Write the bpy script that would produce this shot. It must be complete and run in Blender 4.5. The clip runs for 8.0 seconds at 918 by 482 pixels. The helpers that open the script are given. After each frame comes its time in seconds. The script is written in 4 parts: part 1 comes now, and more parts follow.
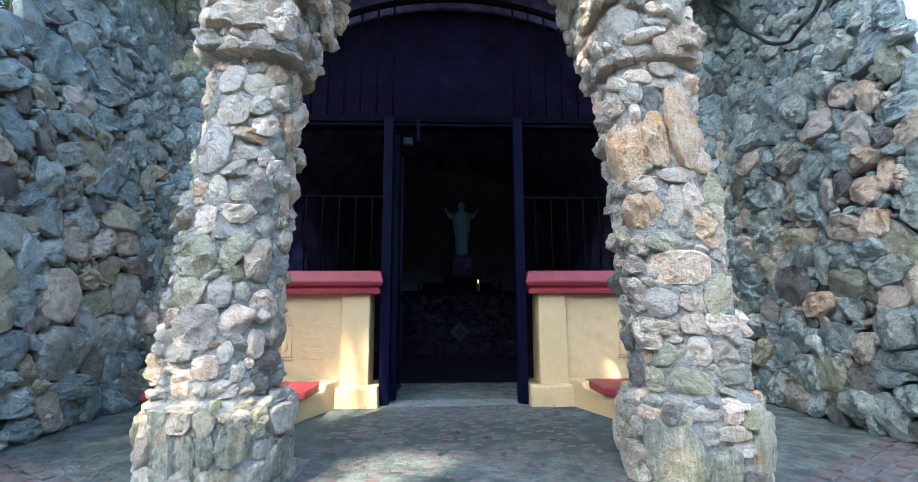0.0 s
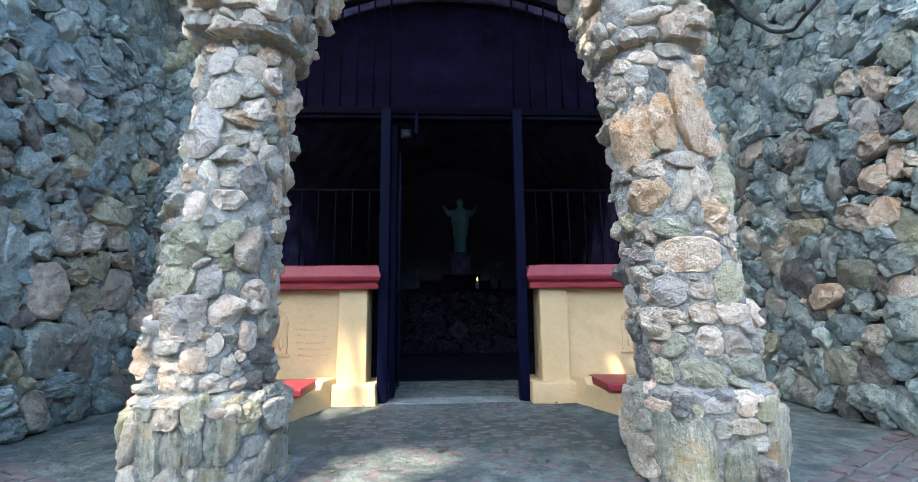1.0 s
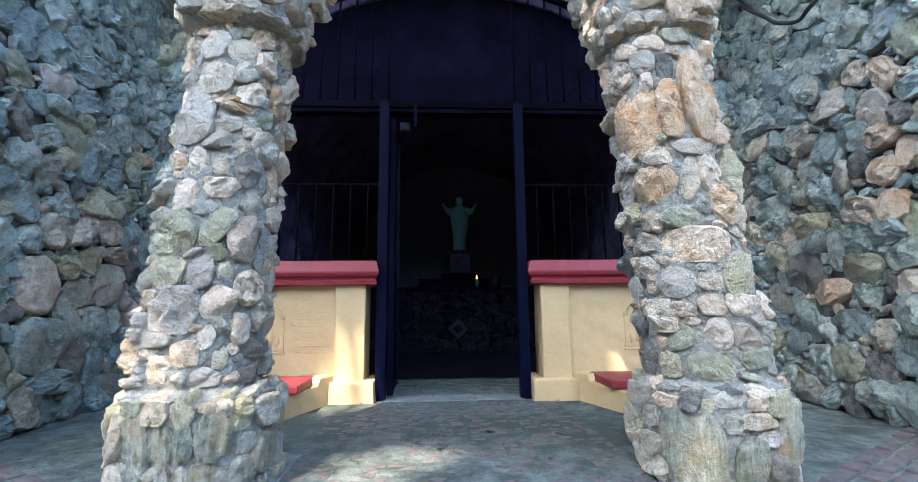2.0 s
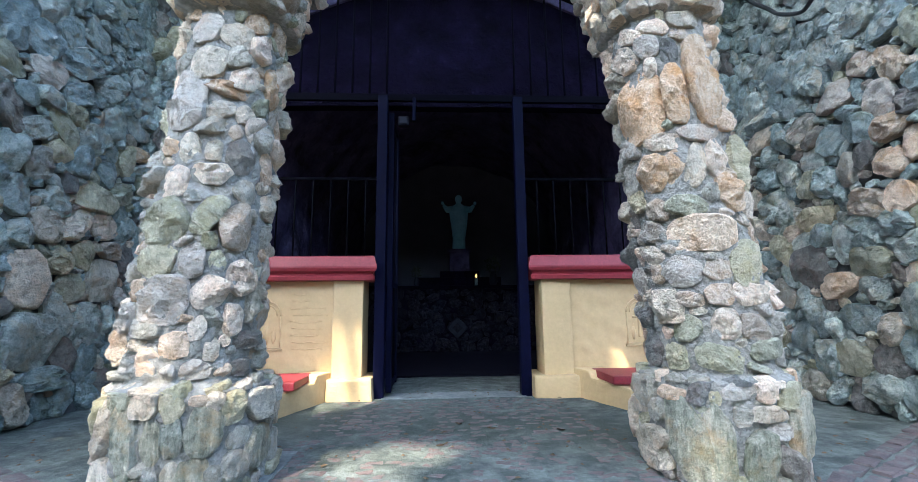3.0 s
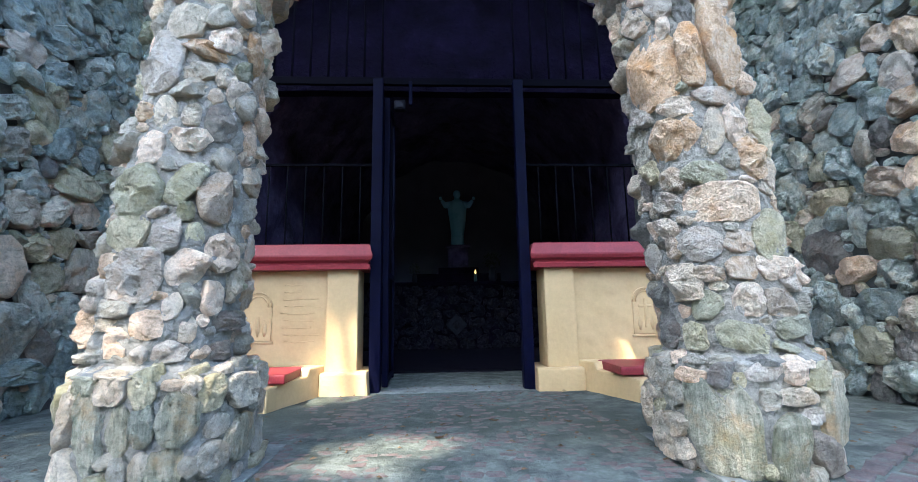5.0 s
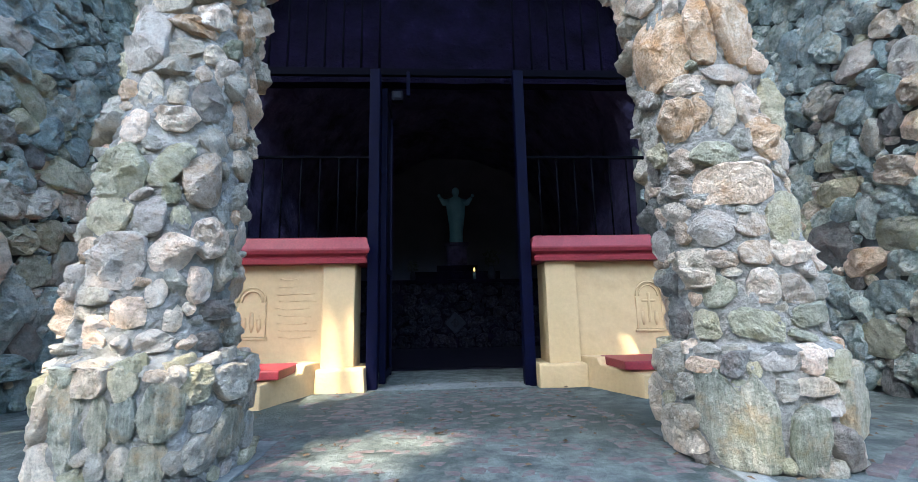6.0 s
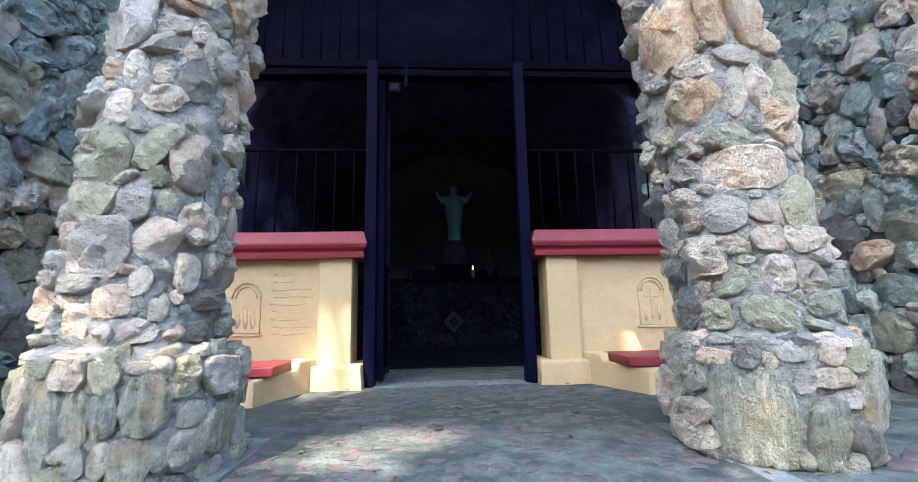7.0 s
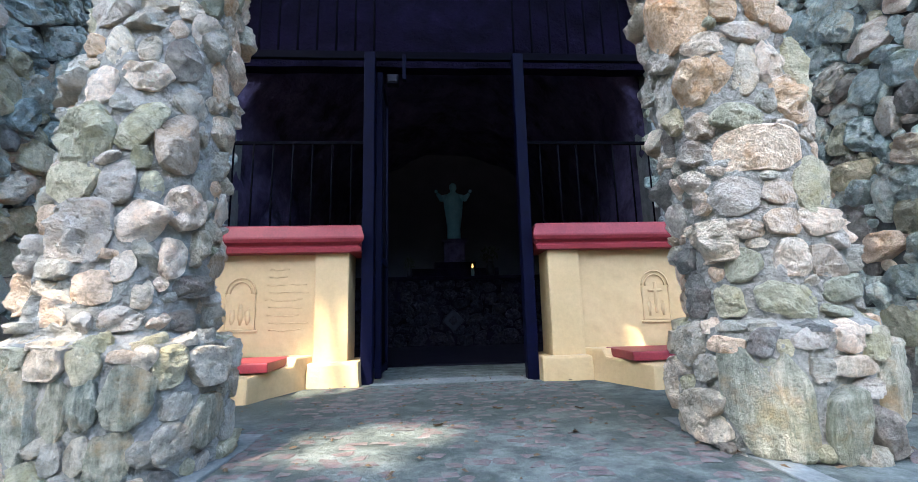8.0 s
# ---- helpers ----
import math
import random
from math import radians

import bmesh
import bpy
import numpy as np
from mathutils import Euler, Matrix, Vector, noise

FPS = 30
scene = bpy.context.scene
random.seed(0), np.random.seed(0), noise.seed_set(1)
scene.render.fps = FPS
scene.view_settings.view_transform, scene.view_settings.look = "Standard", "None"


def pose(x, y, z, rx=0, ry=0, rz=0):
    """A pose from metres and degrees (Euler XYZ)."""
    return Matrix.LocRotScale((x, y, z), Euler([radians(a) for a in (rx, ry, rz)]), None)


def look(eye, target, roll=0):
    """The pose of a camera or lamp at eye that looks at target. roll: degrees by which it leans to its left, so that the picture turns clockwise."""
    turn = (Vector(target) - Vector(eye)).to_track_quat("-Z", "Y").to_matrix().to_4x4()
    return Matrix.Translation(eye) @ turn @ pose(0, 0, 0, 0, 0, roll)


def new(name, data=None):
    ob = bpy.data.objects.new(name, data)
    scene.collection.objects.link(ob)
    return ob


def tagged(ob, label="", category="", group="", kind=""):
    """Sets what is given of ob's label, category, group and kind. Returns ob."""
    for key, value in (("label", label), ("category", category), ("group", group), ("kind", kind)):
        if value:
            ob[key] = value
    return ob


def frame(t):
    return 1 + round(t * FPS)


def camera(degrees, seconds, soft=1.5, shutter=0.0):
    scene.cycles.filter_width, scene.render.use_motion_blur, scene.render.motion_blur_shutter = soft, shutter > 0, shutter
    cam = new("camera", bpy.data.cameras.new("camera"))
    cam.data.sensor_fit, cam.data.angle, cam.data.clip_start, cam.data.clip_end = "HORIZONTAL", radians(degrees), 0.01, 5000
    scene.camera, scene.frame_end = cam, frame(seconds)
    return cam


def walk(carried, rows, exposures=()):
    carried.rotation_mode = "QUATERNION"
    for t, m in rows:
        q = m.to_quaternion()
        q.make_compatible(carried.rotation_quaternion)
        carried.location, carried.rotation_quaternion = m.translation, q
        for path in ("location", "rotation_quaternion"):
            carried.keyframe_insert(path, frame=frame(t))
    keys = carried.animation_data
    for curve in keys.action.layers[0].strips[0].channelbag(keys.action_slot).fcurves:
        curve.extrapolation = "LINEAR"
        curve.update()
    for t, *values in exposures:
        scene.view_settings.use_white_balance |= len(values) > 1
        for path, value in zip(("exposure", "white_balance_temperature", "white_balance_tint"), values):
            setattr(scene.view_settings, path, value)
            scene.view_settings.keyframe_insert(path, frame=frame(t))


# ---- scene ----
cam = camera(93.0, 8.0, 0.8)
PATH = [
    (0, (-0.115, -4.077, 0.898), (-0.039, -2.099, 1.187), -0.2),
    (0.5, (-0.121, -4.027, 0.87), (-0.041, -2.05, 1.162), -0.3),
    (1, (-0.123, -3.981, 0.843), (-0.038, -2.005, 1.137), -0.5),
    (1.5, (-0.129, -3.94, 0.823), (-0.04, -1.964, 1.118), -0.5),
    (3, (-0.128, -3.836, 0.75), (-0.034, -1.862, 1.055), -0.6),
    (3.5, (-0.128, -3.799, 0.726), (-0.031, -1.825, 1.034), -0.7),
    (4, (-0.127, -3.76, 0.698), (-0.029, -1.786, 1.011), -0.8),
    (4.5, (-0.126, -3.713, 0.67), (-0.027, -1.74, 0.986), -0.9),
    (6, (-0.131, -3.567, 0.589), (-0.021, -1.596, 0.914), -1.1),
    (6.5, (-0.134, -3.526, 0.566), (-0.019, -1.556, 0.894), -1.2),
    (7, (-0.14, -3.483, 0.544), (-0.019, -1.514, 0.875), -1.2),
    (7.5, (-0.138, -3.438, 0.518), (-0.017, -1.469, 0.851), -1.2),
    (8, (-0.137, -3.399, 0.494), (-0.013, -1.431, 0.833), -1.4),
]
walk(cam, [(t, look(eye, target, roll)) for t, eye, target, roll in PATH], ((0, 3.26, 5850, 1), (6, 3.34, 5900, 2), (8, 3.45, 6020, 4)))

# ---- light ----
SUN_FROM = Vector((-0.29, -0.57, 0.77)).normalized()
world = bpy.data.worlds.new("world")
scene.world = world
world.use_nodes = True
wn = world.node_tree.nodes
sky = wn.new("ShaderNodeTexSky")
sky.sky_type = "NISHITA"
sky.sun_disc = False
sky.sun_elevation = math.asin(SUN_FROM.z)
sky.sun_rotation = math.atan2(SUN_FROM.x, SUN_FROM.y)
sky.air_density, sky.dust_density, sky.ozone_density = 1.0, 1.6, 1.0
wn["Background"].inputs[1].default_value = 0.15
world.node_tree.links.new(sky.outputs[0], wn["Background"].inputs[0])
sun_data = bpy.data.lights.new("sun", "SUN")
sun_data.energy, sun_data.angle, sun_data.color = 2.0, radians(0.55), (1.0, 0.8, 0.62)
sun = new("sun", sun_data)
sun.matrix_world = look(SUN_FROM * 30, (0, 0, 0))


# ---- materials ----
def material(name, rough=0.85, metal=0.0):
    m = bpy.data.materials.new(name)
    m.use_nodes = True
    b = m.node_tree.nodes["Principled BSDF"]
    b.inputs["Roughness"].default_value, b.inputs["Metallic"].default_value = rough, metal
    return m, m.node_tree.nodes, m.node_tree.links, b


def noise_node(nodes, links, vec, scale, detail=6, rough=0.6):
    n = nodes.new("ShaderNodeTexNoise")
    n.inputs["Scale"].default_value, n.inputs["Detail"].default_value, n.inputs["Roughness"].default_value = scale, detail, rough
    links.new(vec, n.inputs["Vector"])
    return n


def ramp_node(nodes, links, fac, stops):
    r = nodes.new("ShaderNodeValToRGB")
    while len(r.color_ramp.elements) < len(stops):
        r.color_ramp.elements.new(0.5)
    for e, (p, c) in zip(r.color_ramp.elements, stops):
        e.position, e.color = p, (*c, 1)
    links.new(fac, r.inputs[0])
    return r


def mix_node(nodes, links, fac, a, b, blend="MIX"):
    n = nodes.new("ShaderNodeMix")
    n.data_type, n.blend_type = "RGBA", blend
    for sock, v in ((n.inputs[0], fac), (n.inputs[6], a), (n.inputs[7], b)):
        if isinstance(v, (int, float)):
            sock.default_value = v
        elif isinstance(v, tuple):
            sock.default_value = (*v, 1)
        else:
            links.new(v, sock)
    return n.outputs[2]


def math_node(nodes, links, op, a, b):
    n = nodes.new("ShaderNodeMath")
    n.operation = op
    for sock, v in zip(n.inputs, (a, b)):
        if isinstance(v, (int, float)):
            sock.default_value = v
        else:
            links.new(v, sock)
    return n.outputs[0]


def bump_node(nodes, links, b, height, strength, dist):
    n = nodes.new("ShaderNodeBump")
    n.inputs["Strength"].default_value, n.inputs["Distance"].default_value = strength, dist
    links.new(height, n.inputs["Height"])
    links.new(n.outputs[0], b.inputs["Normal"])


def stone_material(name, dark, mid, light, tint, lichen=0.35, island=False, upright=False):
    """Weathered field stone: tone by piece, mottling, rusty veins, pits and green lichen."""
    m, nodes, links, b = material(name, 0.9)
    pos = nodes.new("ShaderNodeNewGeometry").outputs["Position"]
    if island:
        rnd = nodes.new("ShaderNodeNewGeometry").outputs["Random Per Island"]
    else:
        rnd = nodes.new("ShaderNodeObjectInfo").outputs["Random"]
    off = nodes.new("ShaderNodeVectorMath")
    off.operation = "ADD"
    comb = nodes.new("ShaderNodeCombineXYZ")
    for k, s in enumerate((37.0, 91.0, 53.0)):
        links.new(math_node(nodes, links, "MULTIPLY", rnd, s), comb.inputs[k])
    links.new(pos, off.inputs[0])
    links.new(comb.outputs[0], off.inputs[1])
    vec = off.outputs[0]
    # stretched along a direction that differs from piece to piece: bedding of the rock
    rot = nodes.new("ShaderNodeVectorRotate")
    rot.rotation_type = "EULER_XYZ"
    links.new(vec, rot.inputs["Vector"])
    links.new(comb.outputs[0], rot.inputs["Rotation"])
    mapn = nodes.new("ShaderNodeMapping")
    mapn.inputs["Scale"].default_value = (1, 1, 2.6)
    links.new(rot.outputs[0], mapn.inputs["Vector"])
    if upright:
        mapn.inputs["Scale"].default_value = (5, 5, 0.5)
        links.new(vec, mapn.inputs["Vector"])
    big = noise_node(nodes, links, vec, 8, 6, 0.66)
    blotch = noise_node(nodes, links, vec, 24, 8, 0.7)
    grain = noise_node(nodes, links, vec, 95, 8, 0.75)
    bed = noise_node(nodes, links, mapn.outputs[0], 11, 8, 0.68)
    mixed = math_node(nodes, links, "ADD", math_node(nodes, links, "MULTIPLY", bed.outputs["Fac"], 0.5), math_node(nodes, links, "MULTIPLY", blotch.outputs["Fac"], 0.5))
    base = ramp_node(nodes, links, mixed, ((0.34, dark), (0.47, mid), (0.62, light))).outputs[0]
    col = mix_node(nodes, links, ramp_node(nodes, links, big.outputs["Fac"], ((0.5, (0, 0, 0)), (0.68, (0.85, 0.85, 0.85)))).outputs[0], base, tint)
    tone = ramp_node(nodes, links, rnd, ((0.0, (0.68, 0.71, 0.73)), (0.3, (0.9, 0.92, 0.93)), (0.55, (1.03, 1.0, 0.95)), (0.8, (1.2, 1.1, 1.02)), (1.0, (1.35, 1.32, 1.28)))).outputs[0]
    col = mix_node(nodes, links, 1.0, col, tone, "MULTIPLY")
    gr = ramp_node(nodes, links, grain.outputs["Fac"], ((0.3, (0.45, 0.45, 0.47)), (0.47, (0.95, 0.95, 0.95)), (0.68, (1.3, 1.3, 1.28)))).outputs[0]
    col = mix_node(nodes, links, 0.55, col, gr, "MULTIPLY")
    # lichen
    lich = noise_node(nodes, links, pos, 3.1, 5, 0.65)
    lf = ramp_node(nodes, links, lich.outputs["Fac"], ((0.56, (0, 0, 0)), (0.7, (lichen, lichen, lichen)))).outputs[0]
    col = mix_node(nodes, links, lf, col, (0.19, 0.21, 0.09))
    pit = nodes.new("ShaderNodeTexVoronoi")
    pit.inputs["Scale"].default_value = 38
    links.new(vec, pit.inputs["Vector"])
    hole = ramp_node(nodes, links, pit.outputs["Distance"], ((0.1, (0, 0, 0)), (0.26, (1, 1, 1)))).outputs[0]
    links.new(col, b.inputs["Base Color"])
    h = math_node(nodes, links, "ADD", math_node(nodes, links, "MULTIPLY", bed.outputs["Fac"], 1.1), math_node(nodes, links, "MULTIPLY", blotch.outputs["Fac"], 1.1))
    h = math_node(nodes, links, "ADD", h, math_node(nodes, links, "MULTIPLY", grain.outputs["Fac"], 0.45))
    h = math_node(nodes, links, "ADD", h, math_node(nodes, links, "MULTIPLY", hole, 0.22))
    bump_node(nodes, links, b, h, 1.0, 0.036)
    return m


def rough_material(name, a, c, scale=9.0, rough=0.9, bump=0.4, dist=0.006, spots=None, fine=90, mottle=0.7):
    """Two-scale mottled surface, with optional stains."""
    m, nodes, links, b = material(name, rough)
    pos = nodes.new("ShaderNodeNewGeometry").outputs["Position"]
    n1 = noise_node(nodes, links, pos, scale, 6, 0.6)
    n2 = noise_node(nodes, links, pos, fine, 6, 0.7)
    col = mix_node(nodes, links, ramp_node(nodes, links, n1.outputs["Fac"], ((0.3, (0, 0, 0)), (0.7, (1, 1, 1)))).outputs[0], a, c)
    col = mix_node(nodes, links, mottle, col, ramp_node(nodes, links, n2.outputs["Fac"], ((0.3, (0.65, 0.65, 0.65)), (0.7, (1.25, 1.25, 1.25)))).outputs[0], "MULTIPLY")
    if spots:
        n3 = noise_node(nodes, links, pos, spots[1], 9, 0.74)
        col = mix_node(nodes, links, ramp_node(nodes, links, n3.outputs["Fac"], ((spots[2], (0, 0, 0)), (spots[2] + 0.12, (0.8, 0.8, 0.8)))).outputs[0], col, spots[0])
    links.new(col, b.inputs["Base Color"])
    h = math_node(nodes, links, "ADD", math_node(nodes, links, "MULTIPLY", n1.outputs["Fac"], 1.5), math_node(nodes, links, "MULTIPLY", n2.outputs["Fac"], 0.6))
    bump_node(nodes, links, b, h, bump, dist)
    return m


STONE = [
    stone_material("grey_stone", (0.21, 0.2, 0.165), (0.475, 0.435, 0.355), (0.69, 0.63, 0.53), (0.56, 0.44, 0.31), 0.22),
    stone_material("tan_stone", (0.28, 0.2, 0.135), (0.57, 0.45, 0.335), (0.74, 0.635, 0.52), (0.53, 0.33, 0.18), 0.12),
    stone_material("pale_stone", (0.39, 0.335, 0.27), (0.67, 0.575, 0.475), (0.8, 0.725, 0.625), (0.68, 0.5, 0.36), 0.1),
    stone_material("mossy_stone", (0.185, 0.18, 0.13), (0.41, 0.395, 0.285), (0.6, 0.57, 0.43), (0.38, 0.345, 0.19), 0.38),
    stone_material("dark_stone", (0.1, 0.095, 0.09), (0.21, 0.2, 0.18), (0.36, 0.34, 0.3), (0.24, 0.18, 0.15), 0.2),
    stone_material("slate_stone", (0.125, 0.16, 0.15), (0.31, 0.375, 0.355), (0.54, 0.6, 0.57), (0.42, 0.4, 0.31), 0.45),
    stone_material("upright_grained_stone", (0.115, 0.125, 0.095), (0.3, 0.305, 0.24), (0.52, 0.5, 0.41), (0.41, 0.3, 0.17), 0.4, False, True),
    stone_material("rusty_stone", (0.32, 0.19, 0.1), (0.64, 0.45, 0.29), (0.8, 0.67, 0.52), (0.6, 0.32, 0.13), 0.06),
]
# Altar stone with the dimness of the chapel put into its colour.
DIM_STONE = stone_material("dim_altar_stone", (0.003, 0.003, 0.006), (0.009, 0.009, 0.016), (0.035, 0.036, 0.05), (0.02, 0.018, 0.02), 0.0)
JOINED_STONE = stone_material("joined_stone", (0.12, 0.15, 0.145), (0.3, 0.355, 0.34), (0.51, 0.565, 0.54), (0.42, 0.38, 0.29), 0.35, True)
MORTAR = rough_material("cement_mortar", (0.25, 0.245, 0.22), (0.45, 0.425, 0.375), 16, 0.95, 1.0, 0.035, ((0.2, 0.205, 0.18), 7, 0.56), 60)
DARK_MORTAR = rough_material("old_mortar", (0.1, 0.11, 0.11), (0.2, 0.21, 0.21), 10, 0.95, 0.7, 0.01)
CREAM = rough_material("cream_painted_plaster", (0.53, 0.378, 0.19), (0.56, 0.405, 0.212), 3, 0.6, 0.4, 0.006, ((0.49, 0.34, 0.17), 4, 0.66), 26, 0.22)
RED = rough_material("red_gloss_paint", (0.2, 0.016, 0.026), (0.25, 0.023, 0.034), 6, 0.55, 0.12, 0.003, None, 70)
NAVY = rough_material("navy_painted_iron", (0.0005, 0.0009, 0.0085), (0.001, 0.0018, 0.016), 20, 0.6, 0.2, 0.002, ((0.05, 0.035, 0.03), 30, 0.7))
PALE_CONCRETE = rough_material("pale_concrete", (0.1, 0.115, 0.115), (0.21, 0.225, 0.22), 5, 0.9, 0.7, 0.008, ((0.08, 0.09, 0.085), 3, 0.56), 40)
# Near-black purple: the dark behind the screen is put into this colour.
DEEP_SHADE = rough_material("deep_shade", (0.001, 0.0007, 0.0026), (0.0066, 0.0044, 0.0165), 3.5, 0.9, 0.9, 0.04, ((0.017, 0.0125, 0.032), 7, 0.6), 22)
# Darkened stand-in for the navy paint, for ironwork standing in shade.
SHADE_IRON = rough_material("shade_black_iron", (0.0006, 0.0006, 0.002), (0.0014, 0.0014, 0.0045), 20, 0.85, 0.2, 0.002)
# Black used where the chapel floor only lies in shade.
SHADE_BLACK = rough_material("shade_black", (0.004, 0.004, 0.008), (0.009, 0.009, 0.017), 4, 0.7, 0.3, 0.004)
CONCRETE = rough_material("worn_concrete", (0.04, 0.054, 0.05), (0.178, 0.203, 0.19), 7.5, 0.9, 1.0, 0.024, ((0.032, 0.046, 0.04), 3.4, 0.47), 46)


def add_moss_shade(m, patches):
    """Green-black moss film plus painted shade over parts of a floor: ragged patches (x, y, radius)."""
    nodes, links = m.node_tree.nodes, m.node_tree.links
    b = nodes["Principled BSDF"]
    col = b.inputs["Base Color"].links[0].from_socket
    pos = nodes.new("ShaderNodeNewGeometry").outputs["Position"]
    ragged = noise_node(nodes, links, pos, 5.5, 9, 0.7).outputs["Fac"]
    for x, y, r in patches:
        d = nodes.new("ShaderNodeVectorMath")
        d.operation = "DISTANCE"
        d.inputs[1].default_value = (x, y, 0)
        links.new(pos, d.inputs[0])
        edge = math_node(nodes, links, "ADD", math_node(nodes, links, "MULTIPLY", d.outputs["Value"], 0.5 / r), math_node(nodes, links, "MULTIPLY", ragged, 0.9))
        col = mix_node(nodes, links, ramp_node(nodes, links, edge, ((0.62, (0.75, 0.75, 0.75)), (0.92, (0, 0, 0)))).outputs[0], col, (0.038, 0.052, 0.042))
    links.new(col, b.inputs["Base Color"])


# by the benches and across the middle: moss and shade in one dark colour
add_moss_shade(CONCRETE, ((-0.85, -0.7, 0.75), (0.75, -0.95, 0.7), (0.0, -0.75, 0.6)))
BRICK = rough_material("worn_brick", (0.075, 0.058, 0.058), (0.17, 0.126, 0.122), 14, 0.9, 1.0, 0.008, ((0.12, 0.132, 0.126), 22, 0.47))
PAVING = rough_material("old_paving_brick", (0.06, 0.052, 0.054), (0.135, 0.102, 0.1), 12, 0.9, 0.9, 0.008, ((0.1, 0.115, 0.11), 9, 0.5))
SOIL = rough_material("trodden_earth", (0.05, 0.042, 0.03), (0.1, 0.085, 0.06), 1.2, 0.95, 0.6, 0.02)
# Plaster and wall darkened in colour to give the chapel its dimness.
PLASTER = rough_material("shade_dark_plaster", (0.06, 0.06, 0.085), (0.09, 0.088, 0.115), 2.5, 0.9, 0.4, 0.008)
DIM_WALL = rough_material("shade_dark_wall", (0.03, 0.024, 0.056), (0.11, 0.09, 0.17), 3.0, 0.9, 0.9, 0.03, ((0.01, 0.01, 0.012), 2.0, 0.52), 18)
WHITE = rough_material("dusty_statue_plaster", (0.19, 0.44, 0.6), (0.27, 0.57, 0.72), 8, 0.6, 0.1, 0.003)
CABLE = rough_material("black_rubber", (0.015, 0.016, 0.018), (0.03, 0.03, 0.03), 20, 0.5, 0.1, 0.001)
WAX = rough_material("blue_candle_glass", (0.05, 0.11, 0.13), (0.08, 0.15, 0.17), 20, 0.5, 0.1, 0.001)
LEAF = rough_material("green_leaf", (0.03, 0.07, 0.02), (0.07, 0.12, 0.035), 6, 0.6, 0.1, 0.002)
# Leaf green taken down to near black, the altar's dimness in its colour.
DARK_LEAF = rough_material("shade_dark_leaf", (0.008, 0.012, 0.006), (0.016, 0.022, 0.012), 6, 0.8, 0.1, 0.002)
DRY_LEAF = rough_material("dry_leaf", (0.06, 0.04, 0.022), (0.13, 0.085, 0.045), 40, 0.8, 0.3, 0.002)
BARK = rough_material("bark", (0.08, 0.065, 0.05), (0.17, 0.14, 0.11), 12, 0.95, 0.8, 0.02)
CLAY = rough_material("glazed_clay", (0.012, 0.013, 0.02), (0.024, 0.026, 0.036), 10, 0.6, 0.1, 0.002)
FLAME, fn, fl, fb = material("candle_flame")
fb.inputs["Emission Color"].default_value = (1, 0.55, 0.14, 1)
fb.inputs["Emission Strength"].default_value = 0.22


# Hardly any sheen, so the colours that hold the shade stay dark.
for shade_mat in (DEEP_SHADE, DIM_WALL, PLASTER, SHADE_BLACK, SHADE_IRON, DIM_STONE, CLAY):
    shade_mat.node_tree.nodes["Principled BSDF"].inputs["Specular IOR Level"].default_value = 0.06
NAVY.node_tree.nodes["Principled BSDF"].inputs["Specular IOR Level"].default_value = 0.07


# ---- building helpers ----
def part(name, bm, mat, parent=None, label="", smooth=False):
    me = bpy.data.meshes.new(name)
    bm.to_mesh(me)
    bm.free()
    me.materials.append(mat)
    if smooth:
        me.polygons.foreach_set("use_smooth", [True] * len(me.polygons))
    ob = new(name, me)
    ob.parent = parent
    return tagged(ob, label)


def raw(name, verts, faces, mat, parent=None, label="", smooth=True):
    me = bpy.data.meshes.new(name)
    me.from_pydata(verts, [], faces)
    me.materials.append(mat)
    if smooth:
        me.polygons.foreach_set("use_smooth", [True] * len(me.polygons))
    me.update()
    ob = new(name, me)
    ob.parent = parent
    return tagged(ob, label)


def thing(name, label, category, at=(0, 0, 0), group="", kind=""):
    ob = new(name)
    ob.location = at
    ob.empty_display_size = 0.1
    return tagged(ob, label, category, group, kind)


def box(x0, x1, y0, y1, z0, z1, bevel=0.0, wobble=0.0, seg=2, cuts=0):
    bm = bmesh.new()
    bmesh.ops.create_cube(bm, size=1)
    for v in bm.verts:
        v.co = Vector(((x0 + x1) / 2 + v.co.x * (x1 - x0), (y0 + y1) / 2 + v.co.y * (y1 - y0), (z0 + z1) / 2 + v.co.z * (z1 - z0)))
    if bevel:
        bmesh.ops.bevel(bm, geom=bm.edges[:], offset=bevel, segments=seg, affect="EDGES", profile=0.6)
    if cuts:
        bmesh.ops.subdivide_edges(bm, edges=[e for e in bm.edges if e.calc_length() > 0.1], cuts=cuts, use_grid_fill=True)
    if wobble:
        for v in bm.verts:
            v.co += noise.noise_vector(v.co * 5.0) * wobble
    return bm


def tube(bm, a, b, r0, r1=None, sides=10):
    a, b = Vector(a), Vector(b)
    r1 = r0 if r1 is None else r1
    m = Matrix.Translation((a + b) / 2) @ (b - a).to_track_quat("Z", "Y").to_matrix().to_4x4()
    bmesh.ops.create_cone(bm, cap_ends=True, segments=sides, radius1=r0, radius2=r1, depth=(b - a).length, matrix=m)
    return bm


